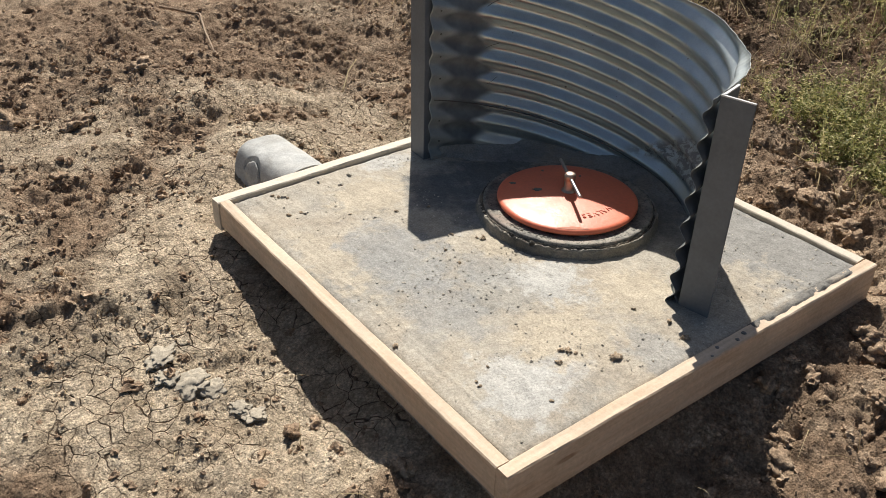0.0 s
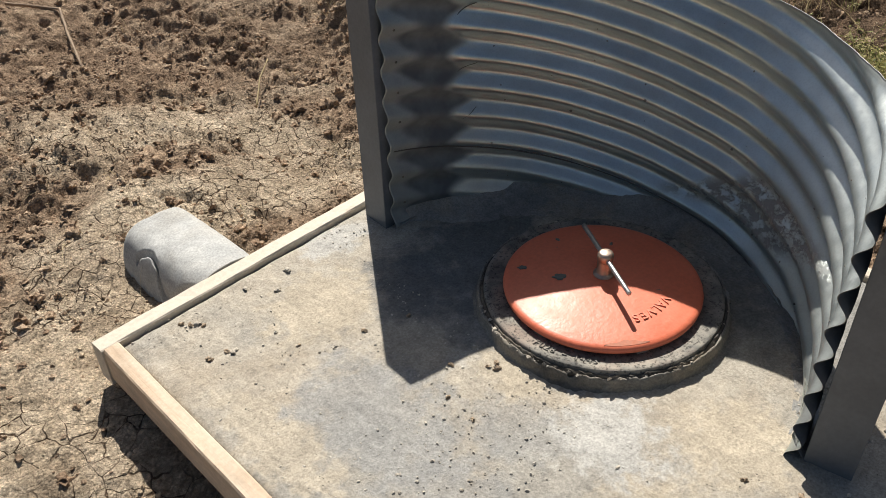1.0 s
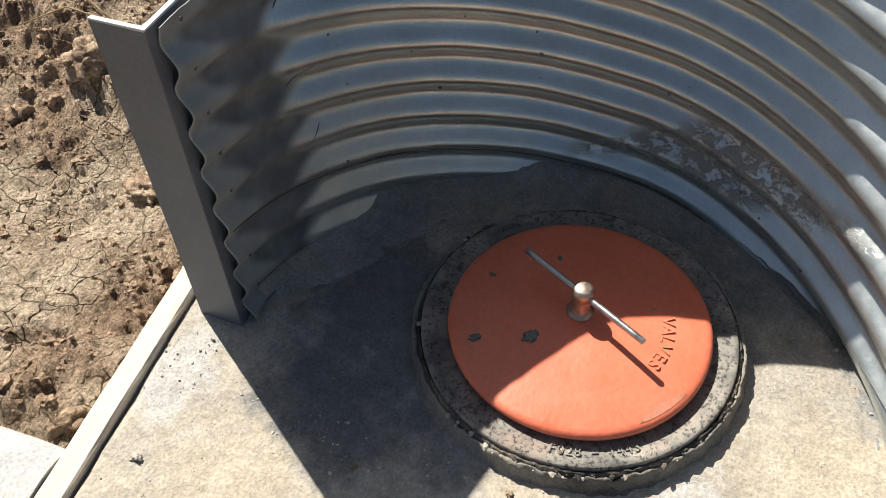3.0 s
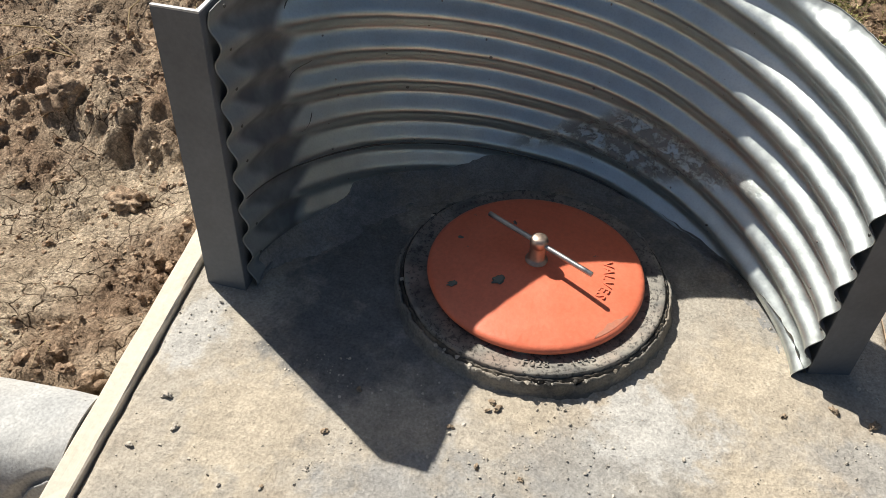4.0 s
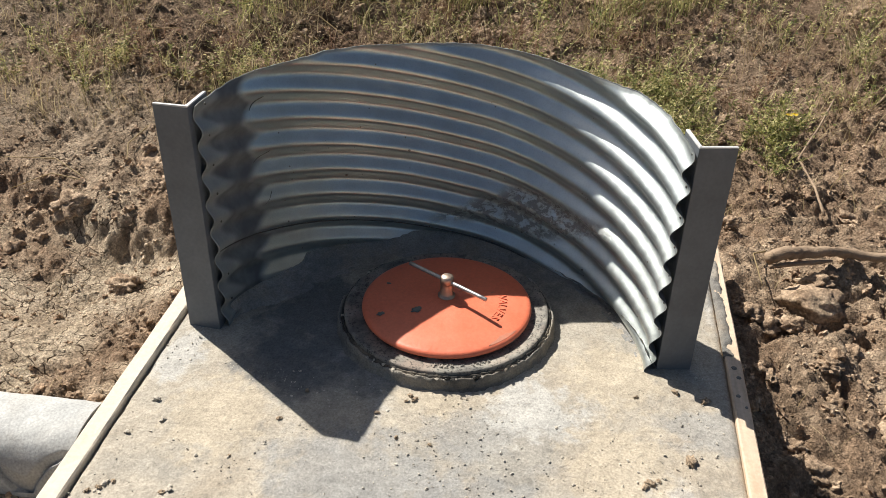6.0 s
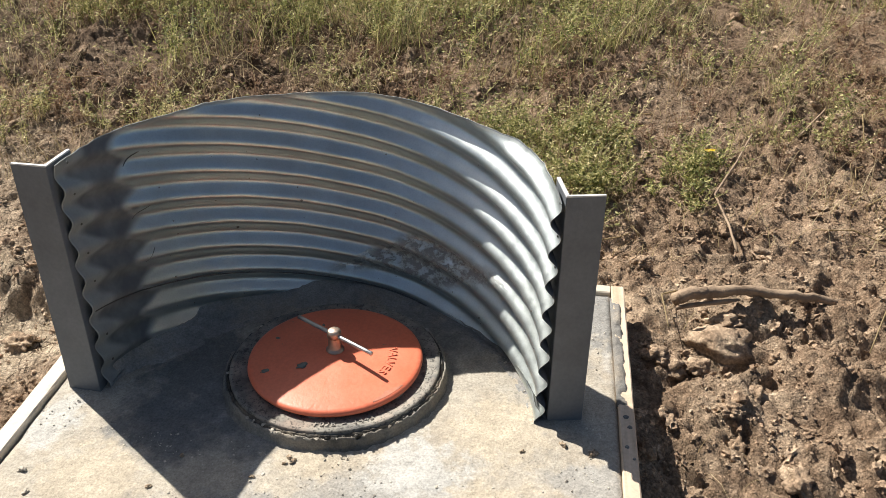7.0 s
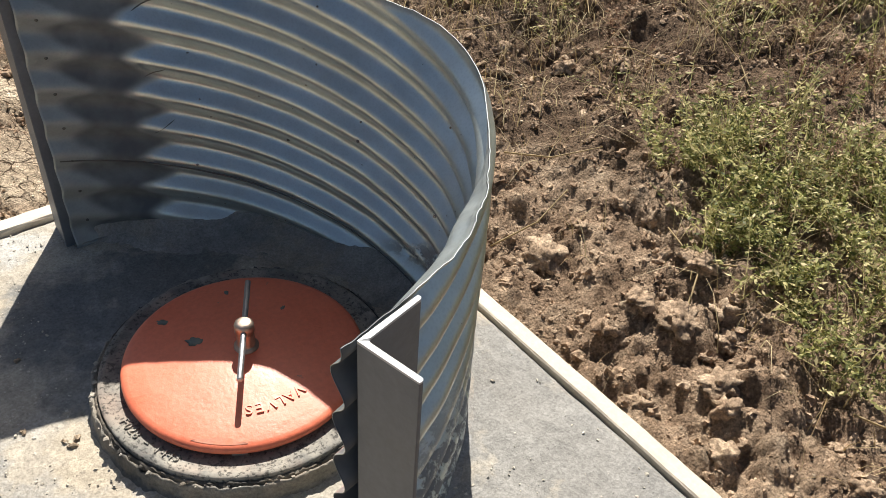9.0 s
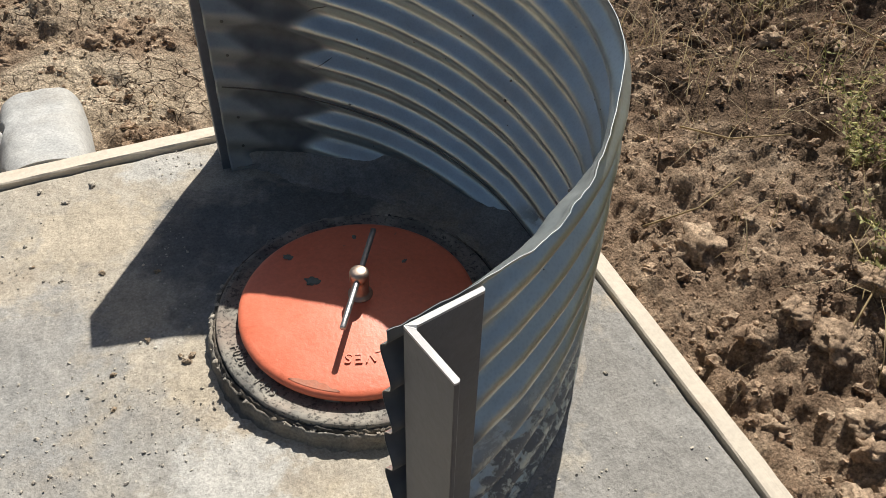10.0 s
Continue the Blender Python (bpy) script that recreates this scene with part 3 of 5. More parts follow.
for _k, (_x, _y, _r) in enumerate(((0.785, 0.013, 0.005), (0.83, 0.03, 0.007), (0.91, 0.018, 0.008), (0.952, 0.027, 0.0095))):
    _bm = bmesh.new()
    bmesh.ops.create_cone(_bm, cap_ends=True, segments=14, radius1=_r, radius2=_r * 0.7, depth=0.003)
    for _v in _bm.verts:
        _v.co.xy *= 1 + 0.25 * noise.noise(Vector((_v.co.x * 150, _v.co.y * 150, _k)))
        _v.co += Vector((_x, _y, 0.001))
    part("mortar_drop", _bm, M_CRACK, board_se, "dark wet drop of mortar")


# ---- corrugated shield ----
PITCH, DEPTH = 0.0903, 0.0138
Z0 = 0.06


def wall_plan(th):
    """Plan of the bent sheet; th in radians, + towards the end at large y."""
    s, c = np.sin(th), np.maximum(np.cos(th), 1e-4)
    e = 1.0 + 0.36 * step(0.35, -0.35, th)
    half = np.where(th > 0, 0.643, 0.632)
    return 0.88 - 0.014 * s + 0.63 * c ** e, 0.9 + half * s


def wall_normal(th):
    h = 1e-3
    x1, y1 = wall_plan(th - h)
    x2, y2 = wall_plan(th + h)
    tx, ty = x2 - x1, y2 - y1
    ln = np.hypot(tx, ty)
    return ty / ln, -tx / ln     # outward


def wall_top(th):
    return 0.796 + 0.02 * np.cos(th * 1.1) + 0.008 * th


_th = np.radians(np.linspace(-89.5, 89.5, 1791))
_wx, _wy = wall_plan(_th)
_arc = np.concatenate([[0], np.cumsum(np.hypot(np.diff(_wx), np.diff(_wy)))])
_arc -= np.interp(0, _th, _arc)


def rise(th):
    """How far the spiral ribs have climbed at th."""
    a = np.interp(th, _th, _arc)
    return 0.14 * a + 0.093 * 0.08 * np.log1p(np.exp(np.clip(a / 0.08, -40, 40)))


def wave(th, z):
    deg = np.degrees(th)
    k = 2 * np.pi * (z - 0.138 - rise(th)) / PITCH
    amp = 1 - 0.3 * step(62, 70, deg)
    return -DEPTH * amp * np.cos(k)


def build_shield():
    shield = tagged(new("corrugated_shield"), "half-round galvanised corrugated steel wall on grey angle posts", "steel shield")
    nt, nz = 340, 250
    lim = radians(88.3)
    th = np.linspace(-lim, lim, nt)
    TH, F = np.meshgrid(th, np.linspace(0, 1, nz), indexing="ij")
    jag = 0.004 * fbm(th * 9, th * 0 + 2, 4) + 0.007 * np.exp(-((np.degrees(th) + 52) / 7) ** 2)
    top = (wall_top(th) + jag)[:, None]
    Z = Z0 + (top - Z0) * F
    w = wave(TH, Z)
    # rim bent outward and crumpled
    rim = step(0.93, 1.0, F)
    w = w * (1 - 0.5 * rim) + rim * (0.003 + (0.02 + 0.01 * fbm(TH * 14, Z * 0 + 3, 3)) * np.exp(-((np.degrees(TH) + 57) / 13) ** 2)) + 0.004 * fbm(TH * 3, Z * 4, 3)
    px, py = wall_plan(TH)
    nx, ny = wall_normal(TH)
    inner = np.stack([px + nx * (w - 0.0009), py + ny * (w - 0.0009), Z], -1).reshape(-1, 3)
    outer = np.stack([px + nx * (w + 0.0009), py + ny * (w + 0.0009), Z], -1).reshape(-1, 3)
    f = grid_faces(nt, nz)
    N = nt * nz
    quads = [f[:, ::-1], f + N]
    i = np.arange(nt - 1)
    for row in (0, nz - 1):
        quads.append(np.stack([i * nz + row, (i + 1) * nz + row, (i + 1) * nz + row + N, i * nz + row + N], 1))
    j = np.arange(nz - 1)
    for col in (0, nt - 1):
        quads.append(np.stack([col * nz + j, col * nz + j + 1, col * nz + j + 1 + N, col * nz + j + N], 1))
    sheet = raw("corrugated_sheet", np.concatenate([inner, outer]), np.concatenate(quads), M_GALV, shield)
    d = np.degrees(TH).ravel()
    zz = Z.ravel()
    mid = -24 - (zz - 0.28) * 160
    sm_in = step(0.0, 0.35, 1 - np.abs(d - mid) / 22) * step(0.16, 0.2, zz) * step(0.37, 0.33, zz) * 0.85
    sm_out = step(0.5, 0.22, zz + 0.004 * np.abs(d + 62)) + 0.7 * step(0.2, 0.12, zz)
    at = sheet.data.attributes.new("smear", "FLOAT", "POINT")
    at.data.foreach_set("value", np.clip(np.concatenate([sm_in, sm_out]), 0, 1).astype(np.float32))
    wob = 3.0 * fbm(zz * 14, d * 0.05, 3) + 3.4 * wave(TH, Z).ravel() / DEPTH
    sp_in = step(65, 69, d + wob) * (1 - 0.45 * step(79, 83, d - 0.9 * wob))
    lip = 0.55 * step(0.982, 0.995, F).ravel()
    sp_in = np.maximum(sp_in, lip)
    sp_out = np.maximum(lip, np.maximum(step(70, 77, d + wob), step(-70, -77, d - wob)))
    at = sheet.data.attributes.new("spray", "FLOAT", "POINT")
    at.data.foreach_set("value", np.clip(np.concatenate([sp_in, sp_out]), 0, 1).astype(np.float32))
    tagged(sheet, "ribbed galvanised sheet smeared with mortar near its foot")
    # folded lock seam that winds along the sheet
    t2 = np.radians(np.linspace(87, -25, 150))
    zs = 0.124 + rise(t2)
    pts = []
    for k in range(len(t2)):
        wv = wave(t2[k:k + 1], zs[k:k + 1])[0]
        x, y = wall_plan(t2[k:k + 1])
        a, b = wall_normal(t2[k:k + 1])
        pts.append((float(x[0] + a[0] * (wv - 0.002)), float(y[0] + b[0] * (wv - 0.002)), float(zs[k])))
    part("lock_seam", tube(pts, [0.0026] * len(pts), 6), M_SEAM, shield, "dark folded spiral lock seam", True)

    # short creases where the ribs were flattened near one end
    for z_c in (0.715, 0.545, 0.4):
        tc = np.radians(np.linspace(66.5, 61.5, 9))
        zc = z_c + np.linspace(-0.014, 0.016, 9)
        xc, yc = wall_plan(tc)
        nc, mc = wall_normal(tc)
        wc = wave(tc, zc) - 0.0012
        part("crease", tube([(float(p), float(q), float(r)) for p, q, r in zip(xc + nc * wc, yc + mc * wc, zc)], [0.0004] + [0.0014] * 7 + [0.0004], 6), M_SEAM, shield, "dark crease in the steel", True)

    def angle_post(heel, front_dir, side_sign, top):
        """An angle iron: front flange along front_dir, the other flange along the sheet."""
        w, wb, t, z0 = 0.1, 0.112, 0.009, 0.07
        fx, fy = front_dir
        sx, sy = (-fy * side_sign, fx * side_sign)
        def at(a, b, z):
            return (heel[0] + fx * a + sx * b, heel[1] + fy * a + sy * b, z)
        r = 0.007
        fil = [(t + r * (1 - math.sin(q)), t + r * (1 - math.cos(q))) for q in (0, 0.4, 0.8, 1.2, 1.57)]
        sect = [(0.0015, 0), (w - 0.001, 0), (w, 0.002), (w, t - 0.003), (w - 0.003, t)] + [(a, b) for a, b in fil] + [(t, wb - 0.003), (t - 0.003, wb), (0.001, wb), (0, wb - 0.001), (0, 0.0015)]
        sect = [sect[i] for i in range(5)] + [(a, b) for a, b in fil] + sect[10:]
        bm = bmesh.new()
        rows = []
        for i in range(26):
            z = z0 + (top - 0.004 - z0) * i / 25
            rows.append([bm.verts.new(at(a, b, z)) for a, b in sect])
        k = len(sect)
        for a, b in zip(rows, rows[1:]):
            for s in range(k):
                bm.faces.new((a[s], a[(s + 1) % k], b[(s + 1) % k], b[s]))
        bm.faces.new(rows[0][::-1])
        bmesh.ops.recalc_face_normals(bm, faces=bm.faces)
        post = part("angle_post", bm, M_POST, shield, "grey-primed steel angle post")
        bm = bmesh.new()
        lo = [bm.verts.new(at(a, b, top - 0.004)) for a, b in sect]
        hi = [bm.verts.new(at(a, b, top + random.Random(i * 7).uniform(-0.0015, 0.001))) for i, (a, b) in enumerate(sect)]
        for s in range(k):
            bm.faces.new((lo[s], lo[(s + 1) % k], hi[(s + 1) % k], hi[s]))
        bm.faces.new(hi)
        bmesh.ops.recalc_face_normals(bm, faces=bm.faces)
        part("cut_end", bm, M_CUT, post, "bright saw-cut steel end")
        return post

    def unit(x, y):
        n = math.hypot(x, y)
        return x / n, y / n

    angle_post((0.916, 0.247), unit(0.022, -0.094), 1, 0.795)
    angle_post((0.864, 1.5545), unit(0.006, 0.11), -1, 0.812)
    # rivets through the sheet into the posts
    for end, dth in ((1, 84.5), (-1, 84.0)):
        for k in range(8):
            z = 0.165 + PITCH * k + (0.0 if end > 0 else -0.026)
            a = np.array([radians(dth * end)])
            x, y = wall_plan(a)
            nx, ny = wall_normal(a)
            wv = wave(a, np.array([z]))[0]
            bm = bmesh.new()
            bmesh.ops.create_uvsphere(bm, u_segments=10, v_segments=6, radius=0.0042)
            for v in bm.verts:
                v.co = Vector((v.co.x, v.co.y * 0.45, v.co.z))
            q = Vector((float(nx[0]), float(ny[0]), 0)).to_track_quat("Y", "Z").to_matrix().to_4x4()
            bmesh.ops.transform(bm, matrix=Matrix.Translation((float(x[0] + nx[0] * (wv - 0.002)), float(y[0] + ny[0] * (wv - 0.002)), z)) @ q, verts=bm.verts)
            part("rivet", bm, M_SEAM, shield, "", True)
    return shield


shield = build_shield()


def build_spatter():
    """Flecks of mortar stuck to the inside of the sheet."""
    rs = np.random.RandomState(17)
    V, F, n = [], [], 0
    bm = bmesh.new()
    bmesh.ops.create_icosphere(bm, subdivisions=1, radius=1)
    bm.verts.index_update()
    vs = np.array([tuple(v.co) for v in bm.verts])
    fs = np.array([[v.index for v in f.verts] for f in bm.faces])
    bm.free()
    for _ in range(90):
        t = np.array([radians(rs.uniform(-80, 60))])
        z = np.array([0.14 + 0.62 * rs.rand() ** 1.6])
        x, y = wall_plan(t)
        nx, ny = wall_normal(t)
        w = wave(t, z)[0] - 0.0012
        k = 0.0012 + 0.0035 * rs.rand() ** 3
        V.append(vs * k * (0.7 + 0.6 * rs.rand(3)) + np.array([x[0] + nx[0] * w, y[0] + ny[0] * w, z[0]]))
        F.append(fs + n)
        n += len(vs)
    ob = raw("mortar_spatter", np.concatenate(V), np.concatenate(F), M_CRACK, shield)
    tagged(ob, "dark flecks of dried mortar", kind="stuff")


build_spatter()


def build_fillet():
    """Mortar banked against the foot of the sheet, inside and out."""
    nt, ns = 220, 16
    th = np.radians(np.linspace(-86, 87, nt))
    deg = np.degrees(th)
    hi = 0.093 + 0.035 * step(-24, -6, deg) + 0.01 * step(50, 70, deg) + 0.008 * fbm(th * 5, th * 0, 4)
    reach = (0.03 + 0.1 * step(-40, 20, deg) + 0.012 * fbm(th * 4 + 7, th * 0, 3)) * (0.1 + 0.9 * step(86, 66, deg))
    S = np.linspace(0, 1, ns)
    V = []
    px, py = wall_plan(th)
    nx, ny = wall_normal(th)
    for k in range(nt):
        for s in S:
            off = 0.014 - (reach[k] + 0.014) * s
            z = 0.0895 + (hi[k] - 0.0895) * (1 - s) ** 2.0 + 0.003 * math.sin(s * 7 + deg[k] * 0.3) * s * (1 - s) - 0.004 * (s > 0.99)
            V.append((px[k] + nx[k] * off, py[k] + ny[k] * off, z))
    V = np.array(V)
    V[:, 2] += 0.0035 * fbm(V[:, 0] * 30, V[:, 1] * 30, 3) * (np.tile(S, nt) < 0.95)
    ob = raw("mortar_fillet", V, grid_faces(nt, ns)[:, ::-1], M_MORTAR)
    tagged(ob, "dark damp mortar banked against the foot of the steel sheet", "mortar fillet")
    V = []
    for k in range(nt):
        h2 = 0.1 + 0.05 * float(step(-45, -75, deg[k])) + 0.012 * float(fbm(th[k:k + 1] * 12, th[k:k + 1] * 0 + 5, 4)[0])
        for s in np.linspace(0, 1, 8):
            off = -0.014 + (0.05 + 0.012 * float(fbm(th[k:k + 1] * 6, th[k:k + 1] * 0 + 9, 3)[0])) * s
            V.append((px[k] + nx[k] * off, py[k] + ny[k] * off, 0.089 + (h2 - 0.089) * (1 - s) ** 1.6 - 0.003 * (s > 0.99)))
    ob2 = raw("mortar_bank", np.array(V), grid_faces(nt, 8), M_MORTAR, ob)
    tagged(ob2, "rough mortar bank behind the sheet")


build_fillet()


# ---- valve chamber cover ----
CX, CY = 1.043, 0.886


def lump_mesh(seed, sub, rugged=0.3, squash=0.75):
    bm = bmesh.new()
    bmesh.ops.create_icosphere(bm, subdivisions=sub, radius=1)
    for v in bm.verts:
        d = v.co.normalized()
        k = 1 + rugged * noise.noise(d * 1.5 + Vector((seed * 3.7, 0, 0))) + rugged * 0.55 * noise.noise(d * 3.6 + Vector((0, seed * 2.3, 0))) + rugged * 0.4 * (0.25 - abs(noise.noise(d * 5 + Vector((0, 0, seed))))) + rugged * 0.3 * noise.noise(d * 11 + Vector((seed, 0, seed)))
        v.co = d * k
        v.co.z *= squash
    vs = np.array([tuple(v.co) for v in bm.verts])
    bm.verts.index_update()
    fs = np.array([[v.index for v in f.verts] for f in bm.faces])
    bm.free()
    return vs, fs


def arc_letters(text, radius, height, mid_deg, span_deg, z, outward, depth):
    """Raised letters on an arc, joined into one mesh."""
    bm = bmesh.new()
    n = len(text)
    for i, ch in enumerate(text):
        if ch == " ":
            continue
        cu = bpy.data.curves.new("glyph", "FONT")
        cu.body, cu.size, cu.extrude, cu.align_x, cu.align_y = ch, height * 1.38, depth, "CENTER", "CENTER"
        cu.resolution_u = 3
        ob = bpy.data.objects.new("glyph", cu)
        scene.collection.objects.link(ob)
        bpy.context.view_layer.update()
        me = bpy.data.meshes.new_from_object(ob)
        f = (i / (n - 1) - 0.5) * span_deg
        a = mid_deg - f if outward else mid_deg + f
        turn = a - 90 if outward else a + 90
        me.transform(pose(radius * math.cos(radians(a)), radius * math.sin(radians(a)), z, 0, 0, turn))
        bm.from_mesh(me)
        bpy.data.objects.remove(ob)
        bpy.data.curves.remove(cu)
        bpy.data.meshes.remove(me)
    return bm


def build_cover():
    frame_ob = tagged(new("cover_frame"), "round cast-iron cover frame bedded in a mortar collar on the slab", "manhole frame")
    frame_ob.location = (CX, CY, 0)
    # mortar collar, rough on the outside
    bm = lathe([(0.32, 0.085), (0.3205, 0.112), (0.3225, 0.121), (0.3262, 0.1265), (0.329, 0.125), (0.3315, 0.119), (0.333, 0.108), (0.335, 0.097), (0.338, 0.0905), (0.345, 0.088)], 260)
    for v in bm.verts:
        z = v.co.z
        a = noise.noise(v.co * 30)
        if z > 0.105:
            v.co.z -= 0.016 * max(0.0, noise.noise(Vector((v.co.x * 26, v.co.y * 26, 4))) - 0.05)
        if math.hypot(v.co.x, v.co.y) > 0.3195:
            k = 1 + 0.012 * a + 0.012 * noise.noise(v.co * 90) - 0.02 * max(0.0, noise.noise(v.co * 48) - 0.2)
            v.co.x *= k
            v.co.y *= k
            v.co.z += 0.006 * noise.noise(v.co * 110 + Vector((3, 1, 7))) * (z > 0.095)
    part("mortar_collar", bm, M_COLLAR, frame_ob, "chipped grey mortar collar", True)
    part("frame_ring", lathe([(0.238, 0.105), (0.244, 0.1335), (0.249, 0.1355), (0.298, 0.1355), (0.3, 0.1385), (0.3115, 0.1385), (0.3145, 0.1355), (0.3145, 0.112)], 144), M_RING, frame_ob, "dusty cast-iron ring", True)
    # black, crumbling joint between ring and collar
    bm = lathe([(0.3125, 0.114), (0.3145, 0.127), (0.317, 0.131), (0.3205, 0.13), (0.3235, 0.125), (0.3245, 0.116)], 300)
    for v in bm.verts:
        k = noise.noise(v.co * 60) + 0.7 * noise.noise(v.co * 150 + Vector((9, 2, 5)))
        v.co.z += 0.0055 * k - 0.006 * max(0.0, noise.noise(Vector((v.co.x * 14, v.co.y * 14, 8))) + 0.1)
        f = 1 + 0.008 * noise.noise(v.co * 90 + Vector((1, 7, 3)))
        v.co.x, v.co.y = v.co.x * f, v.co.y * f
    part("joint", bm, M_TAR, frame_ob, "black crumbling joint round the ring")
    _cr = random.Random(5)
    for k in range(70):
        a = _cr.choice((_cr.uniform(2.6, 4.6), _cr.uniform(0, 6.283)))
        vs, fs = lump_mesh(k % 7 + 90, 1, 0.8)
        sz = 0.0018 + 0.005 * _cr.random() ** 2.5
        rr = _cr.uniform(0.317, 0.331)
        raw("mortar_crumb", vs * sz * np.array([1.3, 1.0, 0.8]) + np.array([rr * math.cos(a), rr * math.sin(a), 0.126]), fs, M_CRUMB if k % 3 else M_TAR, frame_ob, False)
    part("lettering", arc_letters("F028", 0.284, 0.019, -172.35, 9.3, 0.1355, False, 0.0028), M_RING, frame_ob, "raised cast part number")
    part("lettering", arc_letters("1443", 0.284, 0.019, -150.65, 9.3, 0.1355, False, 0.0028), M_RING, frame_ob, "raised cast part number")
    bm = bmesh.new()
    bmesh.ops.create_cube(bm, size=1, matrix=pose(0.284 * math.cos(radians(-161.5)), 0.284 * math.sin(radians(-161.5)), 0.136, 0, 0, -71.5) @ Matrix.Diagonal((0.011, 0.0035, 0.005, 1)))
    part("dash", bm, M_RING, frame_ob)
    part("chamber_floor", lathe([(0.0, 0.098), (0.24, 0.098), (0.24, 0.1)], 48), M_IRON, frame_ob, "dark inside of the frame")

    lid = tagged(new("valve_cover_lid"), "orange-painted round steel valve cover lid resting on its frame", "manhole lid")
    lid.location = (CX - 0.006, CY - 0.002, 0)
    bm = lathe([(0.0, 0.1405), (0.246, 0.1405), (0.2535, 0.142), (0.2585, 0.1465), (0.26, 0.152), (0.2585, 0.158), (0.252, 0.1625), (0.244, 0.1645), (0.2, 0.1695), (0.15, 0.1742), (0.1, 0.1778), (0.05, 0.18), (0.0, 0.181)], 144)
    part("disc", bm, M_LID, lid, "gently domed orange disc", True)
    # shim lugs that hold the lid off the ring
    for a in range(6):
        bm = bmesh.new()
        bmesh.ops.create_cube(bm, size=1, matrix=pose(0.246 * math.cos(a * 1.047), 0.246 * math.sin(a * 1.047), 0.1385, 0, 0, a * 60) @ Matrix.Diagonal((0.016, 0.03, 0.0055, 1)))
        part("lug", bm, M_IRON, lid)
    part("lettering", arc_letters("VALVES", 0.17, 0.026, -96, 37, 0.1722, True, 0.0025), M_LID, lid, "raised orange letters")
    for ang, rad, w in ((135, 0.112, 0.017), (121, 0.212, 0.013), (28, 0.15, 0.006), (75, 0.2, 0.007)):
        bm = bmesh.new()
        bmesh.ops.create_icosphere(bm, subdivisions=3, radius=1)
        for v in bm.verts:
            k = 1 + 0.7 * noise.noise(v.co * 1.7 + Vector((ang, 0, 0))) + 0.6 * noise.noise(v.co * 4.5 + Vector((0, ang, 0)))
            v.co = Vector((v.co.x * w * k, v.co.y * w * 0.6 * k, v.co.z * 0.0016))
        zz = 0.181 - 0.0164 * (rad / 0.243) ** 2
        bmesh.ops.transform(bm, matrix=pose(rad * math.cos(radians(ang)), rad * math.sin(radians(ang)), zz, 0, 0, ang), verts=bm.verts)
        part("paint_chip", bm, M_CHIP, lid, "dark bare patch in the paint", True)

    bm = bmesh.new()
    lo, hi = [], []
    for k in range(25):
        a = radians(-142 + 26 * k / 24)
        w = 0.02 * math.sin(math.pi * k / 24) ** 0.7 * (0.75 + 0.5 * noise.noise((k * 0.22, 3, 1)))
        for row, rad in ((lo, 0.2495), (hi, 0.2495 - w)):
            z = 0.1633 if row is lo else 0.1645 + 0.0001 if rad > 0.243 else 0.1645 + 0.005 * (0.243 - rad) / 0.043
            row.append(bm.verts.new((rad * math.cos(a), rad * math.sin(a), z + 0.0006)))
    for k in range(24):
        bm.faces.new((lo[k], lo[k + 1], hi[k + 1], hi[k]))
    part("scuff", bm, M_SCUFF, lid, "grey scuffed paint at the rim", True)

    key = tagged(new("lid_handle"), "steel T-bar through a domed bronze-coloured stem on the lid", "handle")
    key.location = (CX, CY, 0)
    part("stem", lathe([(0.0, 0.178), (0.027, 0.178), (0.027, 0.184), (0.0215, 0.187), (0.0195, 0.19), (0.0195, 0.225), (0.0195, 0.2255), (0.0, 0.2255)], 40), M_CAP, key, "round stem with a foot", True)
    bm = lathe([(0.0, 0.2255), (0.02, 0.2255), (0.0215, 0.228), (0.0215, 0.243), (0.019, 0.2495), (0.0135, 0.253), (0.0, 0.2545)], 40)
    part("cap", bm, M_CAP, key, "domed cap", True)
    a = Vector((0.966 - CX, 0.756 - CY, 0.2345))
    b = Vector((1.119 - CX, 1.016 - CY, 0.2345))
    d = (b - a).normalized()
    r = 0.0064
    pts = [a + d * s for s in (0, 0.0012)] + [a.lerp(b, f) for f in (0.1, 0.3, 0.5, 0.7, 0.9)] + [b - d * 0.0012, b]
    part("bar", tube([tuple(p) for p in pts], [r * 0.82, r, r, r, r, r, r, r, r * 0.82], 20), M_BAR, key, "bright zinc-plated bar", True)


build_cover()


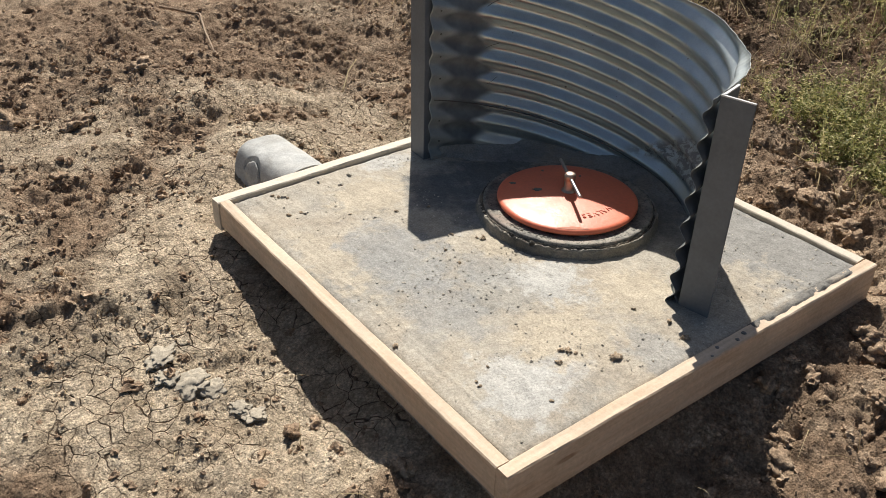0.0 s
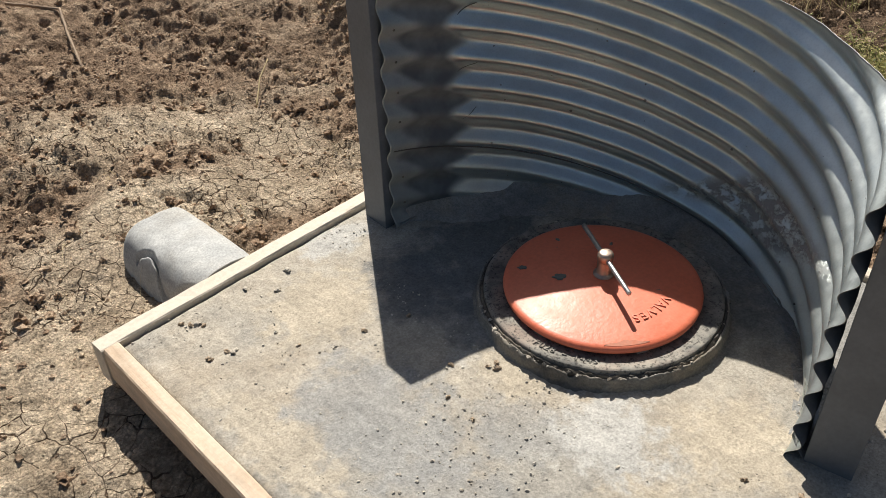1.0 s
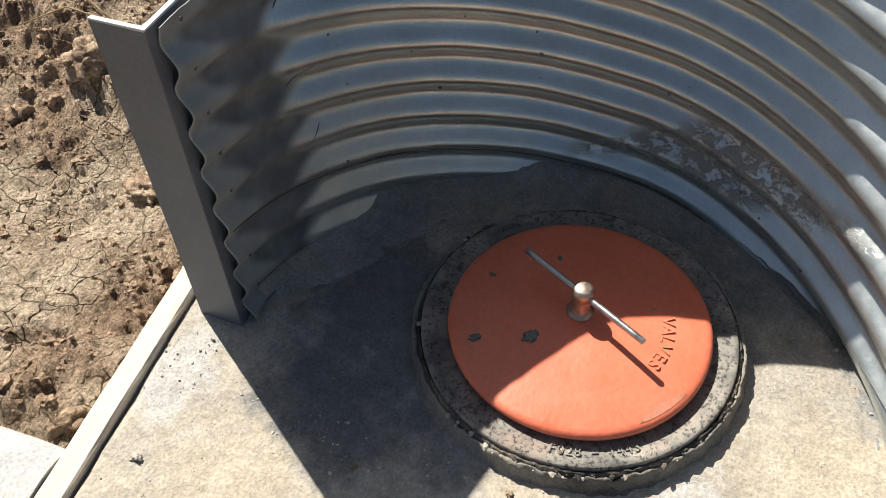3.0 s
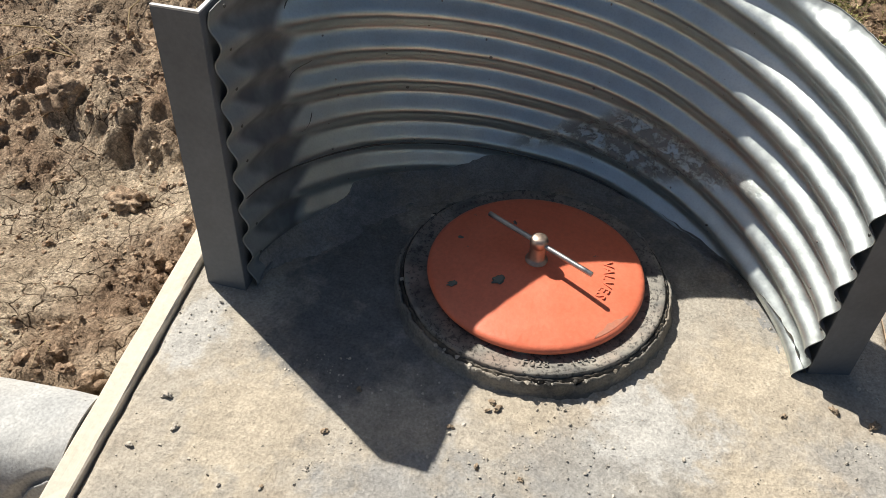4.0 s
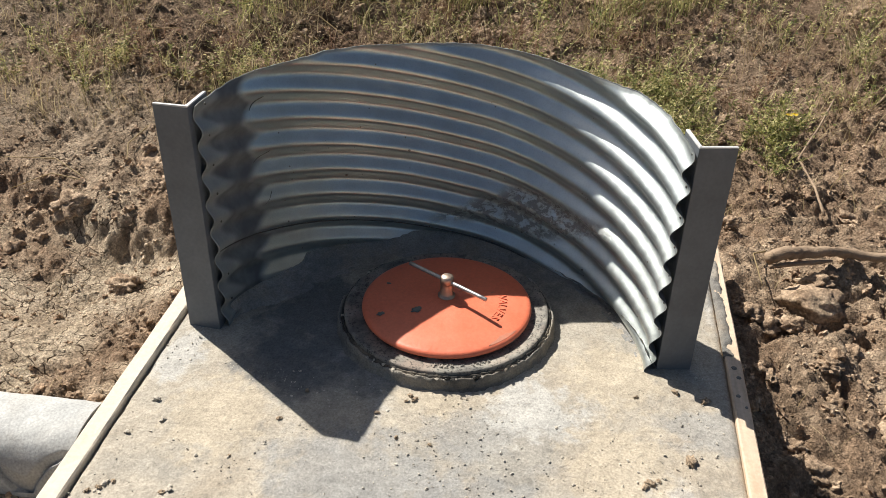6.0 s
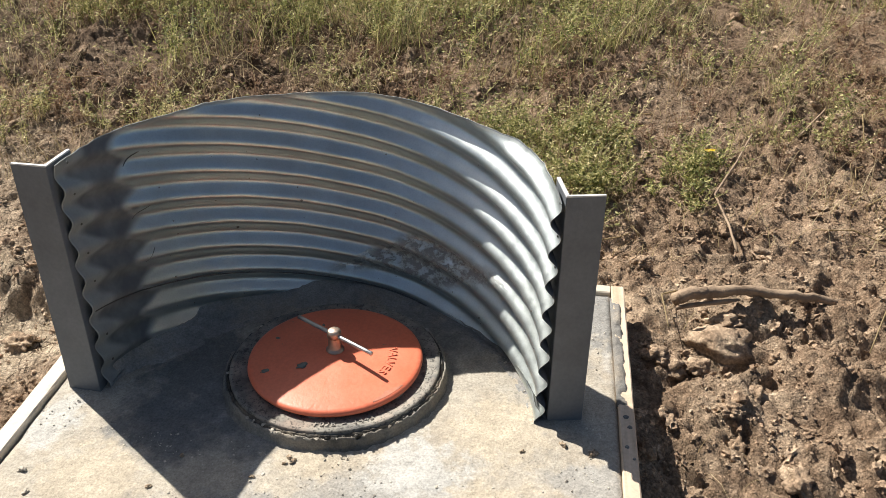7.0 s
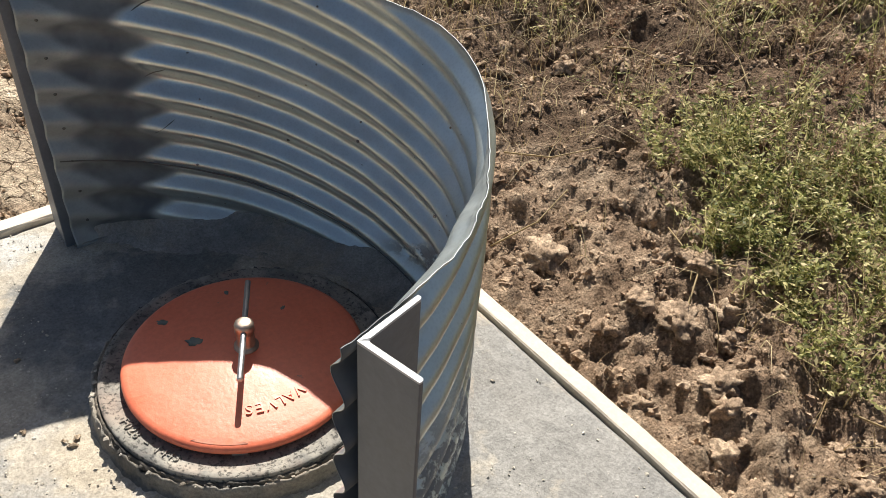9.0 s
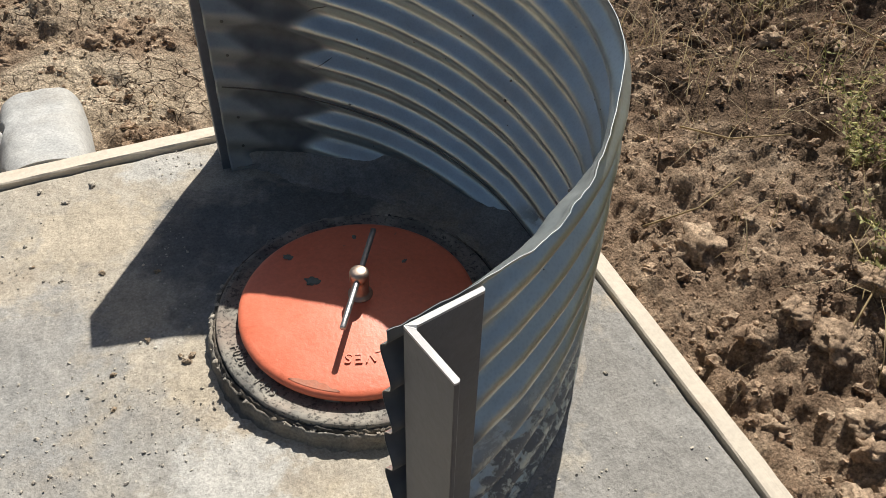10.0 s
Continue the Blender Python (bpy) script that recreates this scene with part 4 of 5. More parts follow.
# ---- concrete thrust block outside the formwork ----
def build_block():
    block = tagged(new("concrete_block"), "rounded pale grey concrete block with a broken edge", "concrete block")
    nu, nv = 180, 90
    V = []
    y0, y1 = 1.736, 2.17
    for i in range(nu):
        a = math.pi * i / (nu - 1)
        for j in range(nv):
            f = j / (nv - 1)
            cs, sn = math.cos(a), math.sin(a)
            ex = 0.42
            ux = math.copysign(abs(cs) ** ex, cs)
            uz = abs(sn) ** (0.55)
            grow = 1 - 0.9 * max(0, (f - 0.93) / 0.07) ** 3
            half = 0.126 + 0.01 * math.sin(f * 3)
            x = 0.413 - ux * half * (0.92 + 0.08 * grow) - 0.02 * (1 - uz)
            z = -0.16 + (0.246 - 0.02 * f) * uz * (0.9 + 0.1 * grow) + 0.018 * (1 - ((x - 0.42) / 0.14) ** 2) * uz
            yb = 1.7185 + 0.0384 * x
            y = yb + (y1 - yb) * f * (1 - 0.02 * (1 - uz))
            p = Vector((x, y, z))
            k = 0.005 * noise.noise(p * 9) + 0.0022 * noise.noise(p * 28)
            # crack along the shoulder on the low side
            line = 0.292 + 0.018 * math.sin(y * 26) + 0.01 * noise.noise((y * 30, 2, 1))
            if y < 2.06 and i < nu // 2:
                k -= 0.035 * max(0, 1 - abs(x - line) / 0.008) * (uz > 0.5)
            n = Vector((-ux * 0.8 * (1 - uz), 0, 0.3 + uz)).normalized()
            V.append(p + n * k)
    faces = [tuple(q) for q in grid_faces(nu, nv)]
    ob = raw("block_body", [tuple(v) for v in V], np.array(faces), M_BLOCK, block)
    # far end closes the block
    bm = bmesh.new()
    ring = [bm.verts.new(V[i * nv + nv - 1]) for i in range(nu)]
    c = bm.verts.new((0.43, y1 + 0.012, -0.03))
    for p, q in zip(ring, ring[1:]):
        bm.faces.new((p, q, c))
    bmesh.ops.recalc_face_normals(bm, faces=bm.faces)
    part("end_face", bm, M_BLOCK, block, "", True)
    bm = bmesh.new()
    ring = [bm.verts.new(V[i * nv]) for i in range(nu)]
    c = bm.verts.new((0.43, y0, -0.03))
    for p, q in zip(ring, ring[1:]):
        bm.faces.new((p, q, c))
    part("end_face", bm, M_BLOCK, block, "", True)


build_block()


# ---- loose soil ----
def scatter(name, bases, xs, ys, sizes, material, label, category, sink=0.35, level=None, seed=1):
    """Many loose lumps in one mesh, half sunk into the ground."""
    rs = np.random.RandomState(seed)
    zs = earth(xs, ys) if level is None else np.full(len(xs), level)
    V, F, n = [], [], 0
    for i in range(len(xs)):
        vs, fs = bases[rs.randint(len(bases))]
        a, t1, t2 = rs.rand() * 6.283, rs.normal(0, 0.35), rs.normal(0, 0.35)
        m = np.array((Matrix.Rotation(a, 3, "Z") @ Matrix.Rotation(t1, 3, "X") @ Matrix.Rotation(t2, 3, "Y")))
        sc = sizes[i] * (0.75 + 0.5 * rs.rand(3))
        p = (vs * sc) @ m.T
        p = p + np.array([xs[i], ys[i], zs[i] + sizes[i] * (0.75 - 2 * sink * 0.75)])
        V.append(p)
        F.append(fs + n)
        n += len(vs)
    ob = raw(name, np.concatenate(V), np.concatenate(F), material, None, len(bases[0][1]) > 100)
    return tagged(ob, label, category, kind="stuff")


def random_spots(n, seed, keep):
    rs = np.random.RandomState(seed)
    X, Y = np.empty(0), np.empty(0)
    while len(X) < n:
        x, y = rs.uniform(-1.6, 5.6, n), rs.uniform(-2.2, 6.0, n)
        k = rs.rand(n) < keep(x, y)
        X, Y = np.concatenate([X, x[k]]), np.concatenate([Y, y[k]])
    return X[:n], Y[:n], rs


def block_clear(x, y):
    return ((x > 0.27) & (x < 0.6) & (y > 1.6) & (y < 2.2))


big_bases = [lump_mesh(s, 4, 0.7, 0.7) for s in range(8)]
mid_bases = [lump_mesh(s + 20, 3, 1.0) for s in range(8)]
tiny_bases = [lump_mesh(s + 40, 1, 0.9) for s in range(12)]
small_bases = [lump_mesh(s + 40, 2, 1.2) for s in range(10)]


def bare(x, y):
    return (off_slab(x, y) > 0.03) * ~block_clear(x, y) * 1.0


def clumps(x, y, f, o):
    return 0.12 + 0.88 * step(-0.2, 0.25, fbm(x * f + o, y * f + 2 * o, 3))


X, Y, rs = random_spots(950, 11, lambda x, y: bare(x, y) * (1.0 - 0.93 * dryness(x, y)) * clumps(x, y, 1.9, 11))
scatter("soil_lumps", mid_bases, X, Y, 0.008 + 0.03 * rs.rand(len(X)) ** 2.6, M_CLOD, "loose brown lumps of tilled soil", "soil", 0.5, seed=2)
X, Y, rs = random_spots(8000, 12, lambda x, y: bare(x, y) * (1.0 - 0.8 * dryness(x, y)) * step(4.6, 2.4, np.hypot(x - 0.9, y - 1.0)) * clumps(x, y, 4, 2))
scatter("soil_crumbs", small_bases, X, Y, 0.004 + 0.016 * rs.rand(len(X)) ** 2.2, M_CLOD, "small dry crumbs of soil on the ground", "soil", 0.42, seed=3)
X, Y, rs = random_spots(15000, 13, lambda x, y: bare(x, y) * (1.0 - 0.6 * dryness(x, y)) * step(4.4, 2.0, np.hypot(x - 0.9, y - 1.0)) * clumps(x, y, 5, 7))
scatter("soil_grains", tiny_bases, X, Y, 0.0025 + 0.0065 * rs.rand(len(X)) ** 2.0, M_CLOD, "fine loose grains of crumbled soil", "soil", 0.42, seed=6)
X, Y, rs = random_spots(8000, 14, lambda x, y: bare(x, y) * dryness(x, y) * step(-0.2, 0.2, -fbm(x * 2.6 + 5, y * 2.6 + 13, 3)))
scatter("crust_crumbs", tiny_bases, X, Y, 0.002 + 0.0065 * rs.rand(len(X)) ** 2.4, M_CRUST, "pale tan crumbs of dried mud crust", "soil", 0.4, seed=4)


def soil_clod(x, y, size, seed, sink=0.4, label="rough brown clod of dried soil on the ground", material=None, flat=1.0, base=None):
    vs, fs = base or big_bases[seed % len(big_bases)]
    r = random.Random(seed)
    ob = raw("soil_clod", vs * size * np.array([1, r.uniform(0.75, 1.15), flat * r.uniform(0.7, 0.95)]), fs, material or M_CLOD)
    z = float(earth(np.array([x]), np.array([y]))[0])
    ob.matrix_world = pose(x, y, z + size * (0.45 - sink), r.uniform(-20, 20), r.uniform(-20, 20), r.uniform(0, 360))
    return tagged(ob, label, "soil clod", "clods beside the slab")


for k, (x, y, s) in enumerate(((1.45, -0.16, 0.06), (1.47, -0.12, 0.05), (1.66, -0.36, 0.055), (2.11, 0.5, 0.055), (2.31, 0.61, 0.05), (2.02, 0.3, 0.05), (1.44, -0.26, 0.04), (1.3, -0.42, 0.04), (1.2, -0.33, 0.035), (1.0, -0.5, 0.05), (0.84, -0.24, 0.04),
                               (0.93, -0.2, 0.04), (2.06, 0.62, 0.045), (2.2, 0.4, 0.04), (2.0, 0.92, 0.05), (0.7, 2.75, 0.05), (0.6, 2.62, 0.04),
                               (0.12, 2.5, 0.035), (0.3, 2.56, 0.03), (1.35, 2.16, 0.06), (-0.12, 3.1, 0.07), (0.4, 3.6, 0.07), (-0.4, 3.3, 0.07),
                               (1.75, 2.6, 0.07), (2.1, 2.4, 0.06), (2.0, -0.1, 0.035), (2.2, -0.6, 0.04))):
    soil_clod(x, y, s, k + 60)
for k, (x, y, s) in enumerate(((-0.44, 1.17, 0.045), (-0.42, 1.02, 0.06), (-0.46, 1.08, 0.035), (-0.32, 0.86, 0.03), (-0.3, 0.8, 0.035), (-0.36, 0.95, 0.03))):
    soil_clod(x, y, s, k + 90, 0.32, "pale grey slab of dried clay in the mud", M_CLAY, 0.25)


soil_clod(1.575, -0.345, 0.105, 61, 0.3, "large rounded lump of pale dried clay under a branch", M_CLOD, 0.9, lump_mesh(7, 4, 0.3, 0.8))


# ---- pebbles and crumbs on the slab ----
def slab_level(x, y):
    return 0.09 + 0.005 * float(fbm(np.array([x * 3.0]), np.array([y * 3.0]), 3)[0])


def pebble(x, y, size, seed, dirt=False):
    vs, fs = mid_bases[seed % len(mid_bases)]
    ob = raw("mud_crumb" if dirt else "pebble", vs * size * np.array([0.85, 0.56, 0.49]), fs, M_DRIED if dirt else M_STONE)
    ob.matrix_world = pose(x, y, slab_level(x, y) + size * 0.3, 0, 0, seed * 77.0)
    return tagged(ob, "dark crumb of dried mud lying on the slab" if dirt else "small pale chip of stone on the slab", "mud crumb" if dirt else "pebble", "debris on the slab")


for k, (x, y, s, d) in enumerate(((0.56, 0.18, 0.02, 1), (0.47, 0.28, 0.014, 1), (0.455, 0.295, 0.011, 1), (0.48, 0.262, 0.009, 1), (0.41, 0.26, 0.011, 1), (0.35, 0.31, 0.007, 0),
                                  (0.23, 0.36, 0.006, 1), (0.16, 0.31, 0.007, 1), (0.165, 0.33, 0.006, 1), (0.28, 0.15, 0.007, 1), (0.07, 0.59, 0.012, 1), (0.18, 1.45, 0.011, 1),
                                  (0.24, 1.43, 0.012, 0), (0.228, 1.443, 0.009, 1), (0.23, 1.59, 0.011, 0), (0.215, 1.6, 0.009, 1), (0.2, 1.62, 0.008, 1), (0.24, 1.575, 0.008, 1), (0.52, 1.25, 0.009, 1),
                                  (0.64, 1.21, 0.008, 1), (0.59, 1.0, 0.008, 1), (0.51, 0.93, 0.007, 1), (0.5, 0.84, 0.007, 1), (0.66, 0.91, 0.01, 1), (0.672, 0.925, 0.009, 1), (0.65, 0.93, 0.007, 1), (0.37, 1.33, 0.006, 1),
                                  (0.53, 1.6, 0.012, 0), (0.46, 1.55, 0.01, 0), (0.4, 1.62, 0.008, 0), (0.78, 0.31, 0.008, 1), (0.82, 0.2, 0.012, 1), (0.8, 0.12, 0.014, 1), (0.62, 0.52, 0.006, 0))):
    pebble(x, y, s, k, bool(d))
rs = np.random.RandomState(21)
n = 6500
X, Y = rs.uniform(0.07, 1.58, n), rs.uniform(0.07, 1.68, n)
kp = (np.hypot(X - CX, Y - CY) > 0.36) & ~((X > 0.72) & (np.hypot(X - 0.9, Y - 0.95) < 0.62)) & (fbm(X * 3, Y * 3 + 4, 3) + 0.25 * rs.randn(n) > 0.0)
scatter("grit", tiny_bases, X[kp], Y[kp], 0.0009 + 0.0036 * rs.rand(kp.sum()) ** 3.2, M_STONE, "fine grit and cement crumbs strewn on the slab", "grit", 0.5, 0.0905, 5)


# ---- log, roots and twigs ----
def stick(name, pts, r0, r1, label, seed, seg=9, wob=0.12, material=None, category="twig", lift=0.6):
    rng = random.Random(seed)
    m = len(pts)
    fine = []
    for i in range((m - 1) * 5 + 1):
        f = i / 5
        a = min(int(f), m - 2)
        p = Vector(pts[a]).lerp(Vector(pts[a + 1]), f - a)
        p += Vector((rng.uniform(-1, 1), rng.uniform(-1, 1), rng.uniform(-1, 1))) * r0 * 0.16
        fine.append(p)
    rad = [r0 + (r1 - r0) * i / (len(fine) - 1) for i in range(len(fine))]
    ob = part(name, tube([tuple(p) for p in fine], rad, seg, wob, rng), material or M_BARK, None, "", True)
    return tagged(ob, label, category)


def on_earth(x, y, h):
    return (x, y, float(earth(np.array([x]), np.array([y]))[0]) + h)


def gnarl(ob, amount, scale):
    """Knots and split grain on a stick."""
    for v in ob.data.vertices:
        p = v.co * scale
        v.co += Vector((noise.noise(p), noise.noise(p + Vector((9, 3, 1))), noise.noise(p + Vector((2, 7, 5))))) * amount


log = stick("log", [(1.65, -0.185, 0.072), (1.675, -0.245, 0.082), (1.7, -0.3, 0.072), (1.735, -0.4, 0.07), (1.76, -0.5, 0.054), (1.79, -0.66, 0.034), (1.815, -0.8, 0.0)], 0.024, 0.015, "weathered grey-brown broken branch lying on the clods", 3, 14, 0.14, None, "log")
gnarl(log, 0.0045, 42)
part("splinter", tube([(1.63, -0.19, 0.045), (1.65, -0.245, 0.047), (1.67, -0.3, 0.046), (1.69, -0.36, 0.047), (1.715, -0.42, 0.045)], [0.008, 0.01, 0.008, 0.008, 0.004], 8, 0.25, random.Random(13)), M_BARK, log, "split-off strip of bark", True)
stick("root", [on_earth(1.0, 4.95, 0.02), on_earth(1.2, 4.72, 0.03), on_earth(1.06, 4.3, 0.03), on_earth(0.9, 3.78, 0.0)], 0.009, 0.006, "thin brown root lying on the soil", 4)
stick("twig", [(2.11, -0.48, 0.02), (2.25, -0.46, 0.07), (2.5, -0.437, 0.085), (2.75, -0.56, 0.14), (2.95, -0.653, 0.2)], 0.0058, 0.004, "dry forked grey twig on the tilled soil", 5)
stick("twig", [on_earth(2.45, -0.43, 0.05), on_earth(2.62, -0.3, 0.09), on_earth(2.8, -0.42, 0.1)], 0.004, 0.003, "thin dry twig on the tilled soil", 6)
stick("twig", [on_earth(1.29, 2.93, 0.01), on_earth(1.42, 3.08, 0.06), on_earth(1.55, 3.2, 0.09)], 0.004, 0.003, "short pale straw stick in the soil", 7, material=M_STRAW)
stick("twig", [on_earth(3.2, -0.94, 0.02), on_earth(3.45, -1.1, 0.03), on_earth(3.75, -1.28, 0.05)], 0.006, 0.004, "long pale twig on the bank", 8)
_tr = random.Random(77)
for k in range(46):
    x, y = _tr.uniform(1.85, 4.3), _tr.uniform(-1.5, 2.8)
    a, ln = _tr.uniform(0, 6.28), _tr.uniform(0.12, 0.5)
    stick("twig", [on_earth(x, y, 0.015), on_earth(x + 0.5 * ln * math.cos(a), y + 0.5 * ln * math.sin(a), _tr.uniform(0.02, 0.06)), on_earth(x + ln * math.cos(a + 0.3), y + ln * math.sin(a + 0.3), _tr.uniform(0.02, 0.1))], 0.0032, 0.002, "thin dry straw-coloured stalk on the tilled soil", 100 + k, 6, 0.1, M_STRAW)
stake = stick("stake", [on_earth(4.97, 0.6, -0.1), on_earth(4.97, 0.6, 0.35), on_earth(4.98, 0.6, 0.85)], 0.022, 0.02, "dark thin wooden stake in the grass", 9, 10, 0.06, None, "stake")


# ---- plants ----
def blades(name, xs, ys, heights, widths, lean, material, label, category, seed, seg=3):
    """Bent tapering blades, two-sided strips."""
    rs = np.random.RandomState(seed)
    zs = earth(xs, ys) - 0.01
    n = len(xs)
    az = rs.rand(n) * 2 * np.pi
    face = az + np.pi / 2 + rs.normal(0, 0.5, n)
    bend = lean * (0.3 + rs.rand(n))
    V = np.zeros((n, (seg + 1) * 2, 3))
    for k in range(seg + 1):
        f = k / seg
        out = bend * heights * f ** 1.7
        up = heights * f * np.sqrt(np.clip(1 - (bend * 0.7 * f) ** 2, 0.08, 1))
        w = widths * (1 - f * 0.85) * 0.5
        cx, cy = xs + np.cos(az) * out, ys + np.sin(az) * out
        for s, sg in ((0, -1), (1, 1)):
            V[:, k * 2 + s, 0] = cx + sg * np.cos(face) * w
            V[:, k * 2 + s, 1] = cy + sg * np.sin(face) * w
            V[:, k * 2 + s, 2] = zs + up
    per = (seg + 1) * 2
    base = np.array([[2 * k, 2 * k + 1, 2 * k + 3, 2 * k + 2] for k in range(seg)])
    F = (base[None] + (np.arange(n) * per)[:, None, None]).reshape(-1, 4)
    ob = raw(name, V.reshape(-1, 3), F, material)
    return tagged(ob, label, category, kind="stuff")


def clustered(n, seed, x0, x1, y0, y1, dens, tuft=0.06, per=14):
    rs = np.random.RandomState(seed)
    m = n // per
    cx, cy = np.empty(0), np.empty(0)
    tries = 0
    while len(cx) < m and tries < 400:
        tries += 1
        a, b = rs.uniform(x0, x1, m), rs.uniform(y0, y1, m)
        k = rs.rand(m) < dens(a, b)
        cx, cy = np.concatenate([cx, a[k]]), np.concatenate([cy, b[k]])
    cx, cy = cx[:m], cy[:m]
    sc = 0.4 + rs.rand(len(cx))
    X = np.repeat(cx, per) + rs.normal(0, tuft, len(cx) * per) * np.repeat(sc, per)
    Y = np.repeat(cy, per) + rs.normal(0, tuft, len(cy) * per) * np.repeat(sc, per)
    return X, Y, np.repeat(sc, per), rs


def green_band(x, y):
    """Where weeds grow: a belt along the bank, thinning towards the slab, with bare gaps."""
    n = fbm(x * 0.9 + 4, y * 0.9 + 1, 3)
    belt = step(3.3, 4.7, x + 0.8 * n - 1.1 * step(0.1, -1.0, y))
    return belt


def tuft_patch(x, y):
    e = ((x - 2.7) / 0.42) ** 2 + ((y - 0.3) / 0.66) ** 2
    return step(1.5, 0.2, e + 2.0 * fbm(x * 3.4, y * 3.4, 3))


# tall grass on the far side of the bank
X, Y, sc, rs = clustered(26000, 31, 3.4, 9.5, -4.5, 7.5, lambda x, y: green_band(x, y) * (0.04 + 0.96 * step(-0.1, 0.25, fbm(x * 1.7, y * 1.7 + 3, 3))) * step(10.5, 4.0, x), 0.06, 22)
blades("tall_grass", X, Y, (0.08 + 0.3 * rs.rand(len(X)) ** 1.6) * (0.5 + 0.6 * sc), 0.003 + 0.005 * rs.rand(len(X)) ** 2, 0.8, M_GRASS, "tall yellow-green grass on the bank", "grass", 1)
# short dry grass and straw among the clods
X, Y, sc, rs = clustered(6500, 32, 2.0, 5.0, -2.6, 4.5, lambda x, y: step(2.0, 2.7, x) * (0.12 + step(-0.25, 0.35, fbm(x * 1.5 + 8, y * 1.5, 3))), 0.07, 10)
blades("dry_straw", X, Y, (0.06 + 0.16 * rs.rand(len(X))), 0.0025 + 0.002 * rs.rand(len(X)), 1.15, M_STRAW, "flattened dry straw over the tilled soil", "straw", 2)
X, Y, sc, rs = clustered(420, 33, -1.2, 2.3, -1.2, 4.4, lambda x, y: (off_slab(x, y) > 0.06) * 1.0 * ~block_clear(x, y), 0.04, 2)
blades("straw_bits", X, Y, 0.04 + 0.09 * rs.rand(len(X)), 0.0018 + 0.0014 * rs.rand(len(X)), 1.3, M_STRAW, "scattered bits of dry straw on the soil", "straw", 3)


def weeds(name, spots, height, material, label, category, seed, stems=7, leaves=13):
    """Branching weeds: thin stems set with small pointed leaves."""
    rs = np.random.RandomState(seed)
    V, F = [], []
    n = 0
    for (x, y) in spots:
        z = float(earth(np.array([x]), np.array([y]))[0]) - 0.01
        for s in range(stems):
            a = rs.rand() * 6.283
            h = height * (0.45 + 0.75 * rs.rand())
            ln = rs.uniform(0.2, 0.95)
            top = np.array([x + math.cos(a) * h * ln, y + math.sin(a) * h * ln, z + h * math.sqrt(max(0.1, 1 - 0.7 * ln * ln))])
            p0 = np.array([x + rs.normal(0, 0.012), y + rs.normal(0, 0.012), z])
            mid = (p0 + top) / 2 + np.array([0, 0, h * 0.12])
            side = np.array([-math.sin(a), math.cos(a), 0]) * 0.0016
            for q0, q1 in ((p0, mid), (mid, top)):
                V += [q0 - side, q0 + side, q1 + side * 0.6, q1 - side * 0.6]
                F.append([n, n + 1, n + 2, n + 3])
                n += 4
            for l in range(leaves):
                f = rs.uniform(0.25, 1.0)
                c = (1 - f) ** 2 * p0 + 2 * f * (1 - f) * (2 * mid - 0.5 * (p0 + top)) + f * f * top
                b = rs.rand() * 6.283
                L = rs.uniform(0.009, 0.028) * (0.7 + height)
                d = np.array([math.cos(b), math.sin(b), rs.uniform(-0.3, 0.8)])
                d /= np.linalg.norm(d)
                w = np.cross(d, np.array([rs.normal(), rs.normal(), 1.0]))
                w = w / np.linalg.norm(w) * L * 0.19
                V += [c, c + d * L * 0.5 + w, c + d * L, c + d * L * 0.5 - w]
                F.append([n, n + 1, n + 2, n + 3])
                n += 4
    ob = raw(name, np.array(V), np.array(F), material, None, False)
    return tagged(ob, label, category, kind="stuff")


